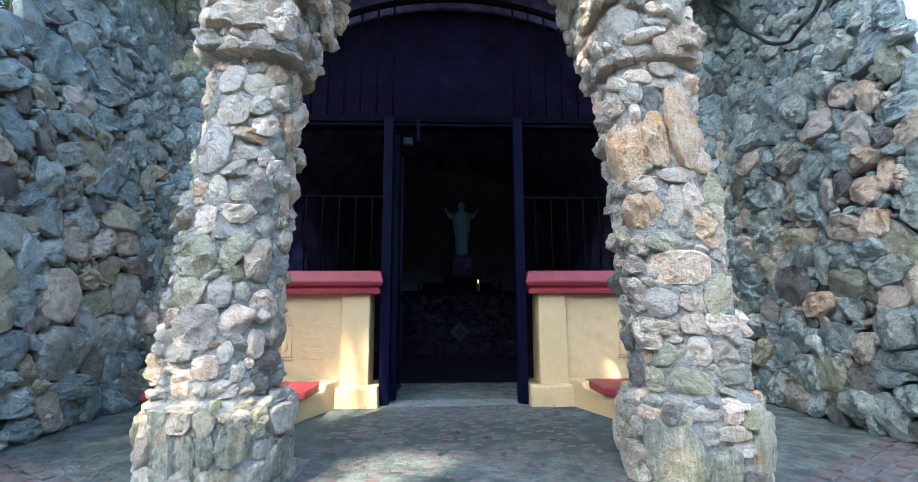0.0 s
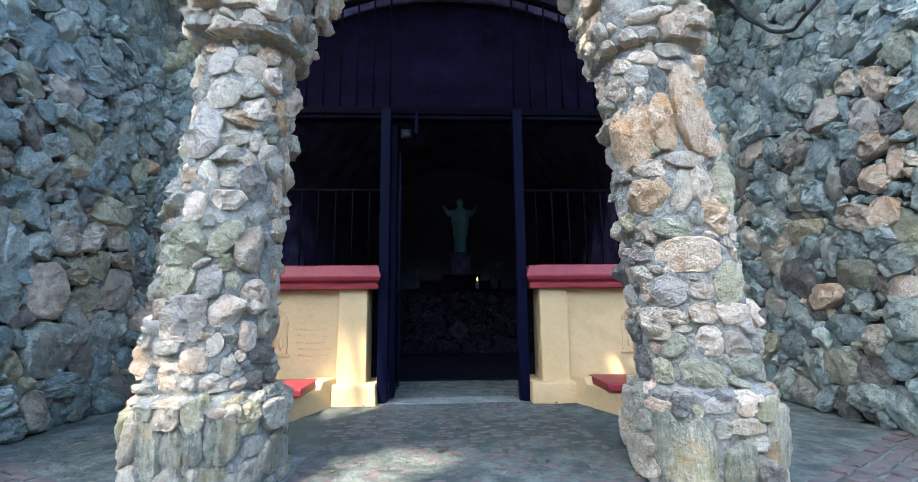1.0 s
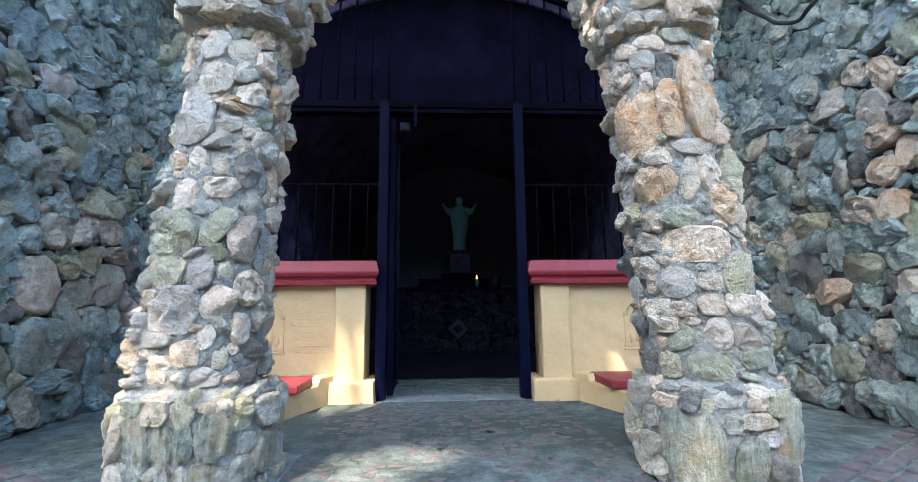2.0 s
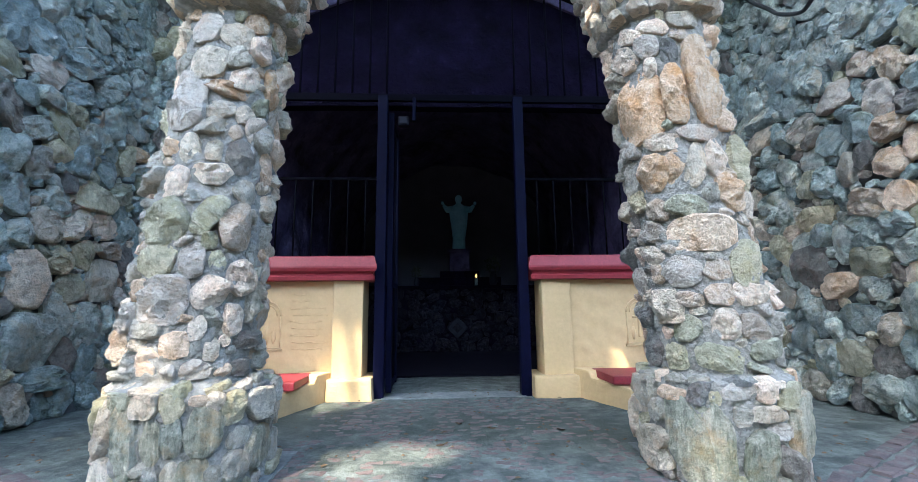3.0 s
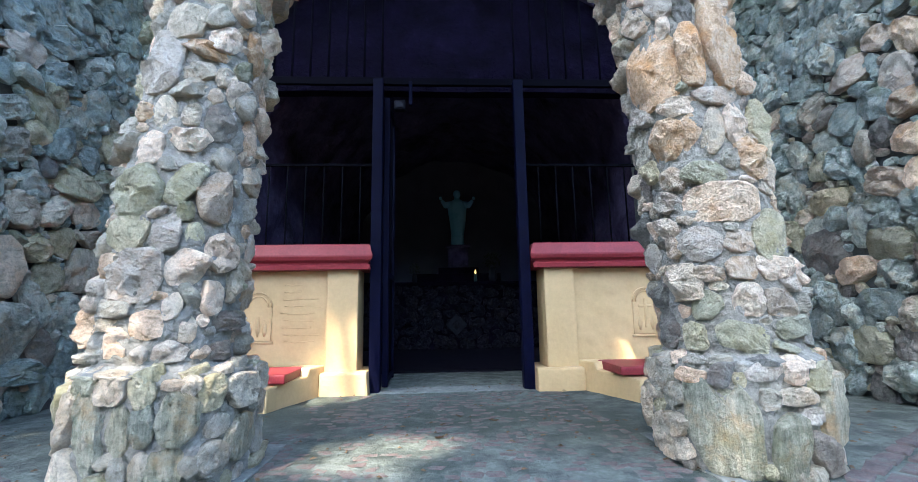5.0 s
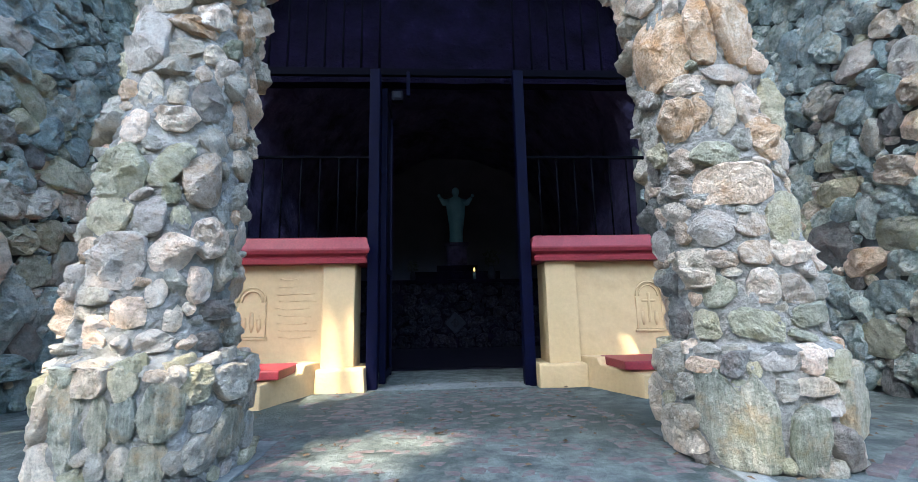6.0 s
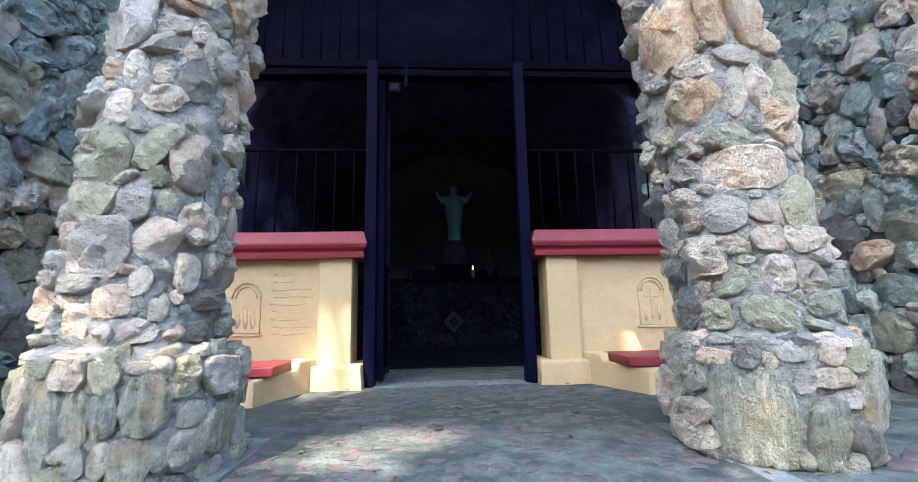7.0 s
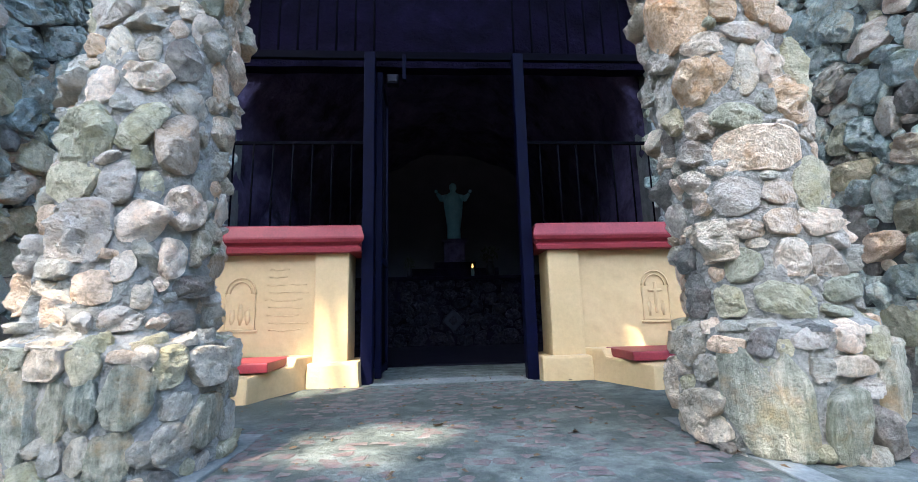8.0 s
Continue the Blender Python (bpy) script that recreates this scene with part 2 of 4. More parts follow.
def lathe(profile, centre, sides=24):
    """A turned body from (radius, height) steps."""
    bm = bmesh.new()
    rings = []
    for r, z in profile:
        rings.append([bm.verts.new((centre[0] + r * math.cos(2 * math.pi * k / sides), centre[1] + r * math.sin(2 * math.pi * k / sides), centre[2] + z)) for k in range(sides)])
    for lo, hi in zip(rings, rings[1:]):
        for k in range(sides):
            bm.faces.new((lo[k], lo[(k + 1) % sides], hi[(k + 1) % sides], hi[k]))
    bm.faces.new(rings[0][::-1])
    bm.faces.new(rings[-1])
    return bm


def sweep(points, r, sides=8):
    """A round rod along points."""
    pts = [Vector(p) for p in points]
    bm = bmesh.new()
    rings = []
    for i, p in enumerate(pts):
        d = (pts[min(i + 1, len(pts) - 1)] - pts[max(i - 1, 0)]).normalized()
        q = d.to_track_quat("Z", "Y")
        rings.append([bm.verts.new(p + q @ Vector((r * math.cos(2 * math.pi * k / sides), r * math.sin(2 * math.pi * k / sides), 0))) for k in range(sides)])
    for lo, hi in zip(rings, rings[1:]):
        for k in range(sides):
            bm.faces.new((lo[k], lo[(k + 1) % sides], hi[(k + 1) % sides], hi[k]))
    bm.faces.new(rings[0][::-1])
    bm.faces.new(rings[-1])
    return bm


def extrude_profile(profile, x0, x1, mitre=0.0):
    """A moulding of (y, z) steps drawn along x; mitre returns the moulding round the x0 (+) or x1 (-) end."""
    bm = bmesh.new()
    def turned(y):
        return min(max(0.0, min(y + 0.085, 0.385 - y)), 0.06) * (mitre != 0)
    a = [bm.verts.new((x0 + (turned(y) if mitre > 0 else 0), y, z)) for y, z in profile]
    b = [bm.verts.new((x1 - (turned(y) if mitre < 0 else 0), y, z)) for y, z in profile]
    n = len(profile)
    for k in range(n):
        bm.faces.new((a[k], b[k], b[(k + 1) % n], a[(k + 1) % n]))
    bm.faces.new(a[::-1])
    bm.faces.new(b)
    bmesh.ops.recalc_face_normals(bm, faces=bm.faces)
    return bm


# ---- field stones ----
def outline(poly, n, joint, rng, rounding=1):
    """Poly drawn in by half a joint, its corners rounded, as n even points."""
    cx, cy = sum(p[0] for p in poly) / len(poly), sum(p[1] for p in poly) / len(poly)
    size = math.sqrt(max(1e-6, abs(sum(poly[i - 1][0] * p[1] - p[0] * poly[i - 1][1] for i, p in enumerate(poly)) / 2)))
    k = max(0.3, 1 - joint / size)
    pts = [(cx + (x - cx) * k, cy + (y - cy) * k) for x, y in poly]
    for _ in range(rounding):
        nxt = []
        for i, (ax, ay) in enumerate(pts):
            bx, by = pts[(i + 1) % len(pts)]
            nxt += [(ax * 0.9 + bx * 0.1, ay * 0.9 + by * 0.1), (ax * 0.1 + bx * 0.9, ay * 0.1 + by * 0.9)]
        pts = nxt
    seg = [math.dist(pts[i], pts[(i + 1) % len(pts)]) for i in range(len(pts))]
    total, res, i, run, lump = sum(seg), [], 0, 0.0, rng.uniform(0, 80)
    for q in range(n):
        goal = total * q / n
        while run + seg[i] < goal and i < len(pts) - 1:
            run += seg[i]
            i += 1
        s = (goal - run) / max(seg[i], 1e-9)
        (ax, ay), (bx, by) = pts[i], pts[(i + 1) % len(pts)]
        w = rng.uniform(0.97, 1.02) * (0.97 + 0.1 * noise.noise(Vector((math.cos(6.283 * q / n) * 1.6, math.sin(6.283 * q / n) * 1.6, lump))))
        x, y = ax + (bx - ax) * s, ay + (by - ay) * s
        res.append((cx + (x - cx) * w, cy + (y - cy) * w))
    return (cx, cy), size, res


RINGS = ((1.0, -0.4), (1.0, 0.5), (0.96, 0.8), (0.86, 0.95), (0.7, 1.0), (0.5, 1.0), (0.28, 1.0))


def stone_mesh(poly, surface, rng, joint, proud, n=18, ridges=0.0):
    """A field stone over a cell: a split face of a few tilted planes with worn edges, let into the mortar."""
    (cx, cy), size, rim = outline(poly, n, joint, rng)
    h = proud * rng.uniform(0.5, 1.3) * min(1.3, 0.5 + size / 0.25)
    planes = []
    for _ in range(rng.choice((2, 3, 3, 4))):
        a = rng.uniform(0, 6.283)
        planes.append((math.cos(a), math.sin(a), rng.uniform(0.55, 1.65) * (0.35 if ridges else 1), rng.uniform(0.8, 1.1)))
    seed = Vector((rng.uniform(0, 90), rng.uniform(0, 90), 0))
    rugged = rng.uniform(0.5, 1.25) * (0.55 if ridges else 1)
    verts = []

    def height(u, v, limit, edge=False):
        top = limit
        for px, py, slope, off in planes:
            top = min(top, off - slope * ((u - cx) * px + (v - cy) * py) / size)
        q = Vector((u, v, 0))
        if ridges:
            top += ridges * (noise.noise(Vector((u * 46, v * 2.6, 5)) + seed) + 0.6 * noise.noise(Vector((u * 110, v * 5, 9)) + seed))
        top += rugged * (0.45 if edge else 1.0) * (0.4 * noise.noise(q * 12 + seed) + 0.34 * noise.noise(q * 28 + seed) + 0.22 * noise.noise(q * 60 + seed))
        return min(max(top, 0.05), 1.3)
    for scale, limit in RINGS:
        for x, y in rim:
            u, v = cx + (x - cx) * scale, cy + (y - cy) * scale
            verts.append(surface(u, v, h * (limit if limit < 0 else height(u, v, limit, scale > 0.9))))
    verts.append(surface(cx, cy, h * height(cx, cy, 1.0)))
    faces = []
    for ring in range(len(RINGS) - 1):
        for k in range(n):
            a, b = ring * n + k, ring * n + (k + 1) % n
            faces.append((a, b, b + n, a + n))
    last, apex = (len(RINGS) - 1) * n, len(RINGS) * n
    faces += [(last + k, last + (k + 1) % n, apex) for k in range(n)]
    return verts, faces


def rock_outline(rng, u, v, half_w, half_h, tilt):
    """The angular outline of one stone: a few uneven corners round a tilted oblong."""
    count = rng.choice((6, 7, 7, 8, 9))
    turn, c, sn = rng.uniform(0, 6.283), math.cos(radians(tilt)), math.sin(radians(tilt))
    power = rng.uniform(2.4, 4.5)
    pts = []
    for k in range(count):
        a = turn + 6.283 * (k + rng.uniform(-0.28, 0.28)) / count
        x, y = math.cos(a), math.sin(a)
        r = rng.uniform(0.95, 1.12) / (abs(x) ** power + abs(y) ** power) ** (1 / power)
        x, y = x * r * half_w, y * r * half_h
        pts.append((u + x * c - y * sn, v + x * sn + y * c))
    return pts


def pile_stones(parent, surface, rng, u0, u1, v0, v1, sizes, proud, weights, keys=(), wrap=0.0, inside=None, limit=300, n=22, order=None, pack=0.9, stretch=(1.0, 1.9), tries=2600, lean=(0, 30), grained=None, lift=None):
    """Stones of many shapes fitted among each other, large ones first; keys are known stones (u, v, half width, half height, tilt, kind)."""
    rocks = [tuple(k) for k in keys]
    room = len(rocks) + 1400
    arr = np.zeros((room, 5))
    for i, k in enumerate(rocks):
        arr[i] = (k[0], k[1], k[2], k[3], radians(k[4]))
    count = len(rocks)
    for r in sizes:
        for _ in range(tries):
            u, v = rng.uniform(u0, u1), rng.uniform(v0, v1)
            if inside and not inside(u, v):
                continue
            q = rng.uniform(*stretch) ** 0.5
            hw, hh = r * q * rng.uniform(0.9, 1.15), r / q
            tilt = rng.gauss(lean[0], lean[1])
            if v - v0 < min(hw, hh) * 0.7 or v1 - v < min(hw, hh) * 0.7:
                continue
            near = arr[:count]
            du, dv = u - near[:, 0], v - near[:, 1]
            if wrap:
                du = (du + wrap / 2) % wrap - wrap / 2
            dist, way = np.hypot(du, dv), np.arctan2(dv, du)
            theirs = 1 / np.hypot(np.cos(way - near[:, 4]) / np.maximum(near[:, 2], 1e-3), np.sin(way - near[:, 4]) / np.maximum(near[:, 3], 1e-3))
            mine = 1 / np.hypot(np.cos(way - radians(tilt)) / hw, np.sin(way - radians(tilt)) / hh)
            if count and (dist < pack * (theirs + mine)).any():
                continue
            arr[count] = (u, v, hw, hh, radians(tilt))
            rocks.append((u, v, hw, hh, tilt, rng.choices(range(len(weights)), weights)[0]))
            count += 1
            if count >= room:
                break
    if order:
        rocks.sort(key=lambda k: order(k[0], k[1]))
    rest_v, rest_f = [], []
    for i, (u, v, hw, hh, tilt, kind) in enumerate(rocks):
        poly = [(a, min(max(b, v0 - 0.01), v1 + 0.01)) for a, b in rock_outline(rng, u, v, hw, hh, tilt)]
        out = proud * (lift(u, v) if lift else 1.0)
        verts, faces = stone_mesh(poly, surface, rng, 0.0, out, n, grained(u, v) if grained else 0.0)
        if i < limit:
            raw("stone", verts, faces, STONE[kind], parent).data.set_sharp_from_angle(angle=radians(32))
        else:
            k = len(rest_v)
            rest_v += verts
            rest_f += [tuple(a + k for a in f) for f in faces]
    if rest_v:
        rest = tagged(raw("stonework", rest_v, rest_f, JOINED_STONE, parent), kind="stuff")
        rest.data.set_sharp_from_angle(angle=radians(32))


# ---- pillars ----
# a rounded square, walked by its arc
ANGLES = np.linspace(0, 2 * math.pi, 1441)
ARC_X = np.sign(np.cos(ANGLES)) * np.abs(np.cos(ANGLES)) ** 0.72
ARC_Y = np.sign(np.sin(ANGLES)) * np.abs(np.sin(ANGLES)) ** 0.72
ARC = np.concatenate(([0.0], np.cumsum(np.hypot(np.diff(ARC_X), np.diff(ARC_Y)))))
TURN = float(ARC[-1]) * 0.27


def pillar_surface(x, y, lean, base, foot, taper):
    """Radius and centre line of a rough rounded-square pillar: plinth below, shaft, then a projecting capital."""
    def surface(u, v, h):
        w = (u % TURN) / 0.27
        cx, sy = float(np.interp(w, ARC, ARC_X)), float(np.interp(w, ARC, ARC_Y))
        k = 0.254 - taper * v
        if v < base:
            k = 0.287
        elif v < base + 0.03:
            k = 0.287 - 0.046 * (v - base) / 0.03
        if v > 2.2:
            k = 0.252 + 0.02 * math.sin((v - 2.2) * 9)
        k += 0.014 * noise.noise(Vector((cx * 1.6 + x * 9, v * 2.4, sy * 1.6)))
        k += h
        return (x + lean * (max(v, base) - 0.6) + (foot if v < base else 0) + k * cx * 1.03, y + k * sy, v)
    return surface


# u runs round the pillar from +x through +y; the front (towards -y) is at three quarters of the turn
FRONT = TURN * 0.75
PILLAR_WEIGHTS = (4.5, 2.6, 3.0, 1.2, 0.3, 0.0)


def build_pillar(x, y, lean, base, foot, taper, seed, keys, label):
    rng = random.Random(seed)
    pillar = thing("stone_pillar", label, "pillar", (0, 0, 0), "pillars of the arch")
    surf = pillar_surface(x, y, lean, base, foot, taper)
    nu, nv = 190, 280
    verts, faces = [], []
    for j in range(nv + 1):
        v = 2.55 * j / nv
        for i in range(nu):
            u = TURN * i / nu
            verts.append(surf(u, v, 0.005 + 0.014 * noise.noise(Vector((u * 11, v * 11, seed))) + 0.012 * noise.noise(Vector((u * 34, v * 34, seed))) + 0.006 * noise.noise(Vector((u * 80, v * 80, seed)))))
    for j in range(nv):
        for i in range(nu):
            faces.append((j * nu + i, j * nu + (i + 1) % nu, (j + 1) * nu + (i + 1) % nu, (j + 1) * nu + i))
    raw("mortar_core", verts, faces, MORTAR, pillar)
    def nearest(u, v):
        return abs((u - FRONT + TURN / 2) % TURN - TURN / 2)
    sizes = (0.09, 0.07, 0.052, 0.038, 0.027)
    low = [(k[0], min(k[1], base - 0.035), *k[2:]) for k in keys if k[1] < base + 0.02]
    high = [k for k in keys if base + 0.02 <= k[1] < 2.2]
    top = [k for k in keys if k[1] >= 2.2]
    pile_stones(pillar, surf, rng, 0, TURN, 0.0, base - 0.004, sizes, 0.044, (2.6, 0.5, 0.3, 3.4, 1.2, 0.0), low, TURN, None, 80, 26, nearest, 0.94, (1.0, 2.2), 1600, (90, 40), lambda u, v: 0.22, lambda u, v: 1.25 if v > base - 0.06 else 1.0)
    pile_stones(pillar, surf, rng, 0, TURN, base + 0.034, 2.19, sizes, 0.045, PILLAR_WEIGHTS, high, TURN, None, 200, 26, nearest, 0.94, (1.0, 2.2), 2200, (0, 30), None, lambda u, v: 1.2 if v < base + 0.07 else 1.0)
    pile_stones(pillar, surf, rng, 0, TURN, 2.205, 2.55, sizes[1:], 0.05, PILLAR_WEIGHTS, top, TURN, None, 60, 22, nearest, 0.92, (1.0, 2.2), 1200)
    # rubble bedded in mortar along the top of the plinth

    def ledge(u, v, h):
        w = (u % TURN) / 0.27
        q = 0.225 + v
        return (x + q * float(np.interp(w, ARC, ARC_X)) * 1.03 - lean * 0.17 + foot, y + q * float(np.interp(w, ARC, ARC_Y)), base - 0.004 + 0.012 * noise.noise(Vector((u * 9, v * 9, seed))) + h)
    pile_stones(pillar, ledge, rng, 0, TURN, 0.0, 0.078, (0.05, 0.038, 0.028), 0.042, (3, 0.9, 0.6, 2, 0.8, 0.0), (), TURN, None, 50, 16, nearest, 0.9, (1.0, 2.0), 900, (0, 25))
    return pillar


# stones of the two pillars, course by course: place round from the front, height, half width, half height, tilt, kind of stone
LEFT_COURSES_A = (
    (0.01, 2.38, 0.176, 0.072, 9, 0), (0.18, 2.37, 0.094, 0.103, 24, 2), (-0.20, 2.27, 0.116, 0.047, -21, 0), (-0.07, 2.21, 0.078, 0.061, 0, 0),
    (0.21, 2.20, 0.081, 0.034, -9, 0), (0.04, 2.20, 0.087, 0.032, -3, 2), (0.43, 2.16, 0.076, 0.109, 20, 1), (-0.27, 2.15, 0.039, 0.114, 0, 0),
    (0.22, 2.12, 0.078, 0.057, 14, 7), (-0.07, 2.07, 0.112, 0.083, -2, 2), (0.12, 2.04, 0.092, 0.066, -11, 0), (-0.27, 2.01, 0.030, 0.075, 17, 0),
    (0.28, 2.00, 0.094, 0.075, 26, 2), (0.14, 1.92, 0.068, 0.055, 9, 0),
)
LEFT_COURSES_B = (
    (-0.02, 1.89, 0.106, 0.082, 0, 0), (0.39, 1.84, 0.072, 0.106, 19, 7), (0.19, 1.82, 0.082, 0.060, 11, 2), (-0.27, 1.81, 0.030, 0.078, 0, 2),
    (0.11, 1.76, 0.128, 0.039, -7, 7), (-0.12, 1.70, 0.146, 0.144, -4, 2), (0.45, 1.68, 0.056, 0.075, 17, 1), (0.52, 1.67, 0.053, 0.075, 28, 1),
    (0.08, 1.66, 0.087, 0.042, 2, 0), (0.22, 1.65, 0.055, 0.050, 11, 0), (0.31, 1.59, 0.094, 0.072, 15, 2), (0.07, 1.58, 0.107, 0.044, 13, 0),
    (0.36, 1.57, 0.084, 0.063, 28, 0), (-0.27, 1.54, 0.030, 0.031, 0, 3),
)
LEFT_COURSES_C = (
    (-0.03, 1.47, 0.055, 0.073, 7, 0), (0.09, 1.46, 0.048, 0.052, 7, 0), (-0.27, 1.44, 0.030, 0.052, 10, 0), (0.42, 1.44, 0.071, 0.096, 22, 1),
    (0.23, 1.44, 0.091, 0.086, -40, 4), (0.10, 1.35, 0.106, 0.049, -7, 2), (-0.08, 1.32, 0.079, 0.075, 17, 2), (0.29, 1.28, 0.091, 0.060, -15, 0),
    (0.03, 1.25, 0.050, 0.030, 11, 0), (0.11, 1.17, 0.114, 0.061, 56, 3), (-0.08, 1.13, 0.106, 0.102, 32, 3), (0.25, 1.11, 0.090, 0.107, 14, 1),
    (0.13, 1.05, 0.037, 0.044, 4, 3), (0.38, 1.00, 0.066, 0.057, 13, 0),
)
LEFT_COURSES_D = (
    (0.07, 0.96, 0.058, 0.080, 0, 2), (-0.09, 0.96, 0.091, 0.069, 18, 3), (0.18, 0.96, 0.044, 0.050, 8, 3), (0.30, 0.90, 0.076, 0.085, 9, 2),
    (0.16, 0.83, 0.086, 0.074, 9, 2), (-0.03, 0.80, 0.112, 0.114, 0, 2), (0.40, 0.76, 0.057, 0.074, 5, 0), (0.19, 0.72, 0.032, 0.064, 40, 0),
    (0.28, 0.71, 0.052, 0.071, 3, 2), (0.13, 0.68, 0.040, 0.053, 0, 2), (-0.08, 0.67, 0.066, 0.035, 0, 0), (0.39, 0.62, 0.094, 0.048, 2, 4),
    (0.05, 0.61, 0.068, 0.060, 13, 1), (0.20, 0.59, 0.035, 0.053, 0, 0),
)
LEFT_COURSES_E = (
    (-0.06, 0.54, 0.065, 0.060, 0, 2), (0.15, 0.51, 0.067, 0.050, 0, 2), (0.04, 0.50, 0.033, 0.034, 0, 2), (0.26, 0.50, 0.041, 0.028, 54, 2),
    (0.37, 0.50, 0.106, 0.042, -2, 4), (-0.17, 0.49, 0.167, 0.020, 0, 0), (-0.13, 0.42, 0.043, 0.044, 0, 3), (0.14, 0.41, 0.036, 0.023, -6, 1),
    (-0.04, 0.41, 0.048, 0.071, 0, 0), (0.19, 0.39, 0.030, 0.045, -6, 0), (0.05, 0.38, 0.040, 0.065, 11, 3), (0.25, 0.36, 0.046, 0.074, -9, 3),
    (0.39, 0.35, 0.110, 0.069, -7, 0), (0.16, 0.27, 0.066, 0.113, -6, 6),
)
LEFT_COURSES_F = (
    (0.06, 0.26, 0.035, 0.073, 0, 6), (-0.10, 0.25, 0.042, 0.150, 4, 6), (-0.01, 0.25, 0.035, 0.096, 6, 6), (0.28, 0.23, 0.044, 0.047, -16, 0),
    (0.39, 0.16, 0.088, 0.097, -16, 6), (0.52, 0.13, 0.043, 0.082, -16, 0), (0.00, 0.12, 0.030, 0.048, -6, 0), (0.06, 0.12, 0.030, 0.052, -6, 0),
    (0.27, 0.12, 0.057, 0.066, -17, 0), (0.13, 0.11, 0.056, 0.084, -12, 6), (0.20, 0.11, 0.039, 0.036, -43, 0),
)
RIGHT_COURSES_A = (
    (-0.20, 2.43, 0.119, 0.095, -24, 2), (0.16, 2.33, 0.135, 0.082, 20, 1), (-0.10, 2.31, 0.121, 0.031, 11, 2), (0.04, 2.26, 0.090, 0.062, 3, 2),
    (0.14, 2.22, 0.083, 0.059, 13, 1), (-0.09, 2.21, 0.050, 0.044, -3, 2), (-0.19, 2.20, 0.048, 0.057, -6, 2), (-0.32, 2.20, 0.055, 0.055, -25, 0),
    (0.06, 2.16, 0.135, 0.050, 4, 0), (-0.14, 2.12, 0.094, 0.037, -9, 2), (-0.31, 2.12, 0.124, 0.042, -24, 2), (-0.19, 2.02, 0.069, 0.066, 9, 2),
    (-0.35, 2.01, 0.117, 0.074, -23, 2), (-0.08, 1.98, 0.058, 0.076, -3, 4), (0.26, 1.97, 0.030, 0.093, -16, 0),
)
RIGHT_COURSES_B = (
    (-0.19, 1.91, 0.038, 0.053, -12, 2), (0.07, 1.85, 0.107, 0.252, -9, 7), (0.26, 1.82, 0.030, 0.068, -75, 2), (-0.09, 1.75, 0.065, 0.156, 2, 7),
    (-0.29, 1.73, 0.166, 0.187, -31, 7), (0.26, 1.67, 0.030, 0.081, 0, 2), (-0.00, 1.56, 0.150, 0.042, 3, 2), (-0.19, 1.52, 0.094, 0.042, -7, 2),
    (0.06, 1.44, 0.051, 0.107, -19, 2), (0.23, 1.41, 0.071, 0.151, 4, 3), (-0.05, 1.40, 0.053, 0.117, -20, 0), (-0.16, 1.40, 0.053, 0.096, -29, 7),
    (-0.45, 1.39, 0.086, 0.118, -24, 0), (-0.26, 1.37, 0.075, 0.109, -36, 7), (0.01, 1.27, 0.062, 0.045, 3, 0),
)
RIGHT_COURSES_C = (
    (0.10, 1.27, 0.078, 0.096, 5, 7), (0.23, 1.23, 0.054, 0.090, 8, 2), (-0.13, 1.21, 0.101, 0.052, 0, 3), (-0.49, 1.21, 0.055, 0.060, -19, 4),
    (-0.28, 1.20, 0.064, 0.055, -21, 1), (-0.34, 1.11, 0.084, 0.048, -18, 2), (0.23, 1.10, 0.041, 0.066, 0, 1), (-0.08, 1.08, 0.181, 0.087, 3, 1),
    (-0.35, 0.99, 0.075, 0.050, -13, 2), (0.15, 0.94, 0.124, 0.115, -6, 3), (-0.03, 0.91, 0.096, 0.049, 7, 1), (-0.20, 0.90, 0.093, 0.081, -8, 2),
    (-0.34, 0.90, 0.055, 0.048, -11, 1), (-0.05, 0.80, 0.072, 0.053, 3, 1), (0.08, 0.80, 0.072, 0.056, 0, 2),
)
RIGHT_COURSES_D = (
    (-0.19, 0.78, 0.058, 0.039, -4, 1), (0.16, 0.75, 0.063, 0.057, 3, 2), (-0.32, 0.75, 0.108, 0.091, -6, 0), (-0.05, 0.67, 0.079, 0.075, 0, 2),
    (0.09, 0.65, 0.085, 0.065, 0, 1), (-0.23, 0.65, 0.075, 0.065, -4, 3), (0.12, 0.56, 0.083, 0.045, 14, 3), (-0.46, 0.54, 0.085, 0.112, -2, 4),
    (-0.10, 0.52, 0.117, 0.067, -8, 3), (-0.31, 0.52, 0.067, 0.065, 0, 3), (0.22, 0.45, 0.030, 0.020, 14, 3), (0.05, 0.44, 0.041, 0.060, 0, 2),
    (-0.05, 0.40, 0.070, 0.041, 9, 2), (-0.30, 0.37, 0.061, 0.032, -4, 1), (-0.62, 0.36, 0.121, 0.055, 4, 0),
)
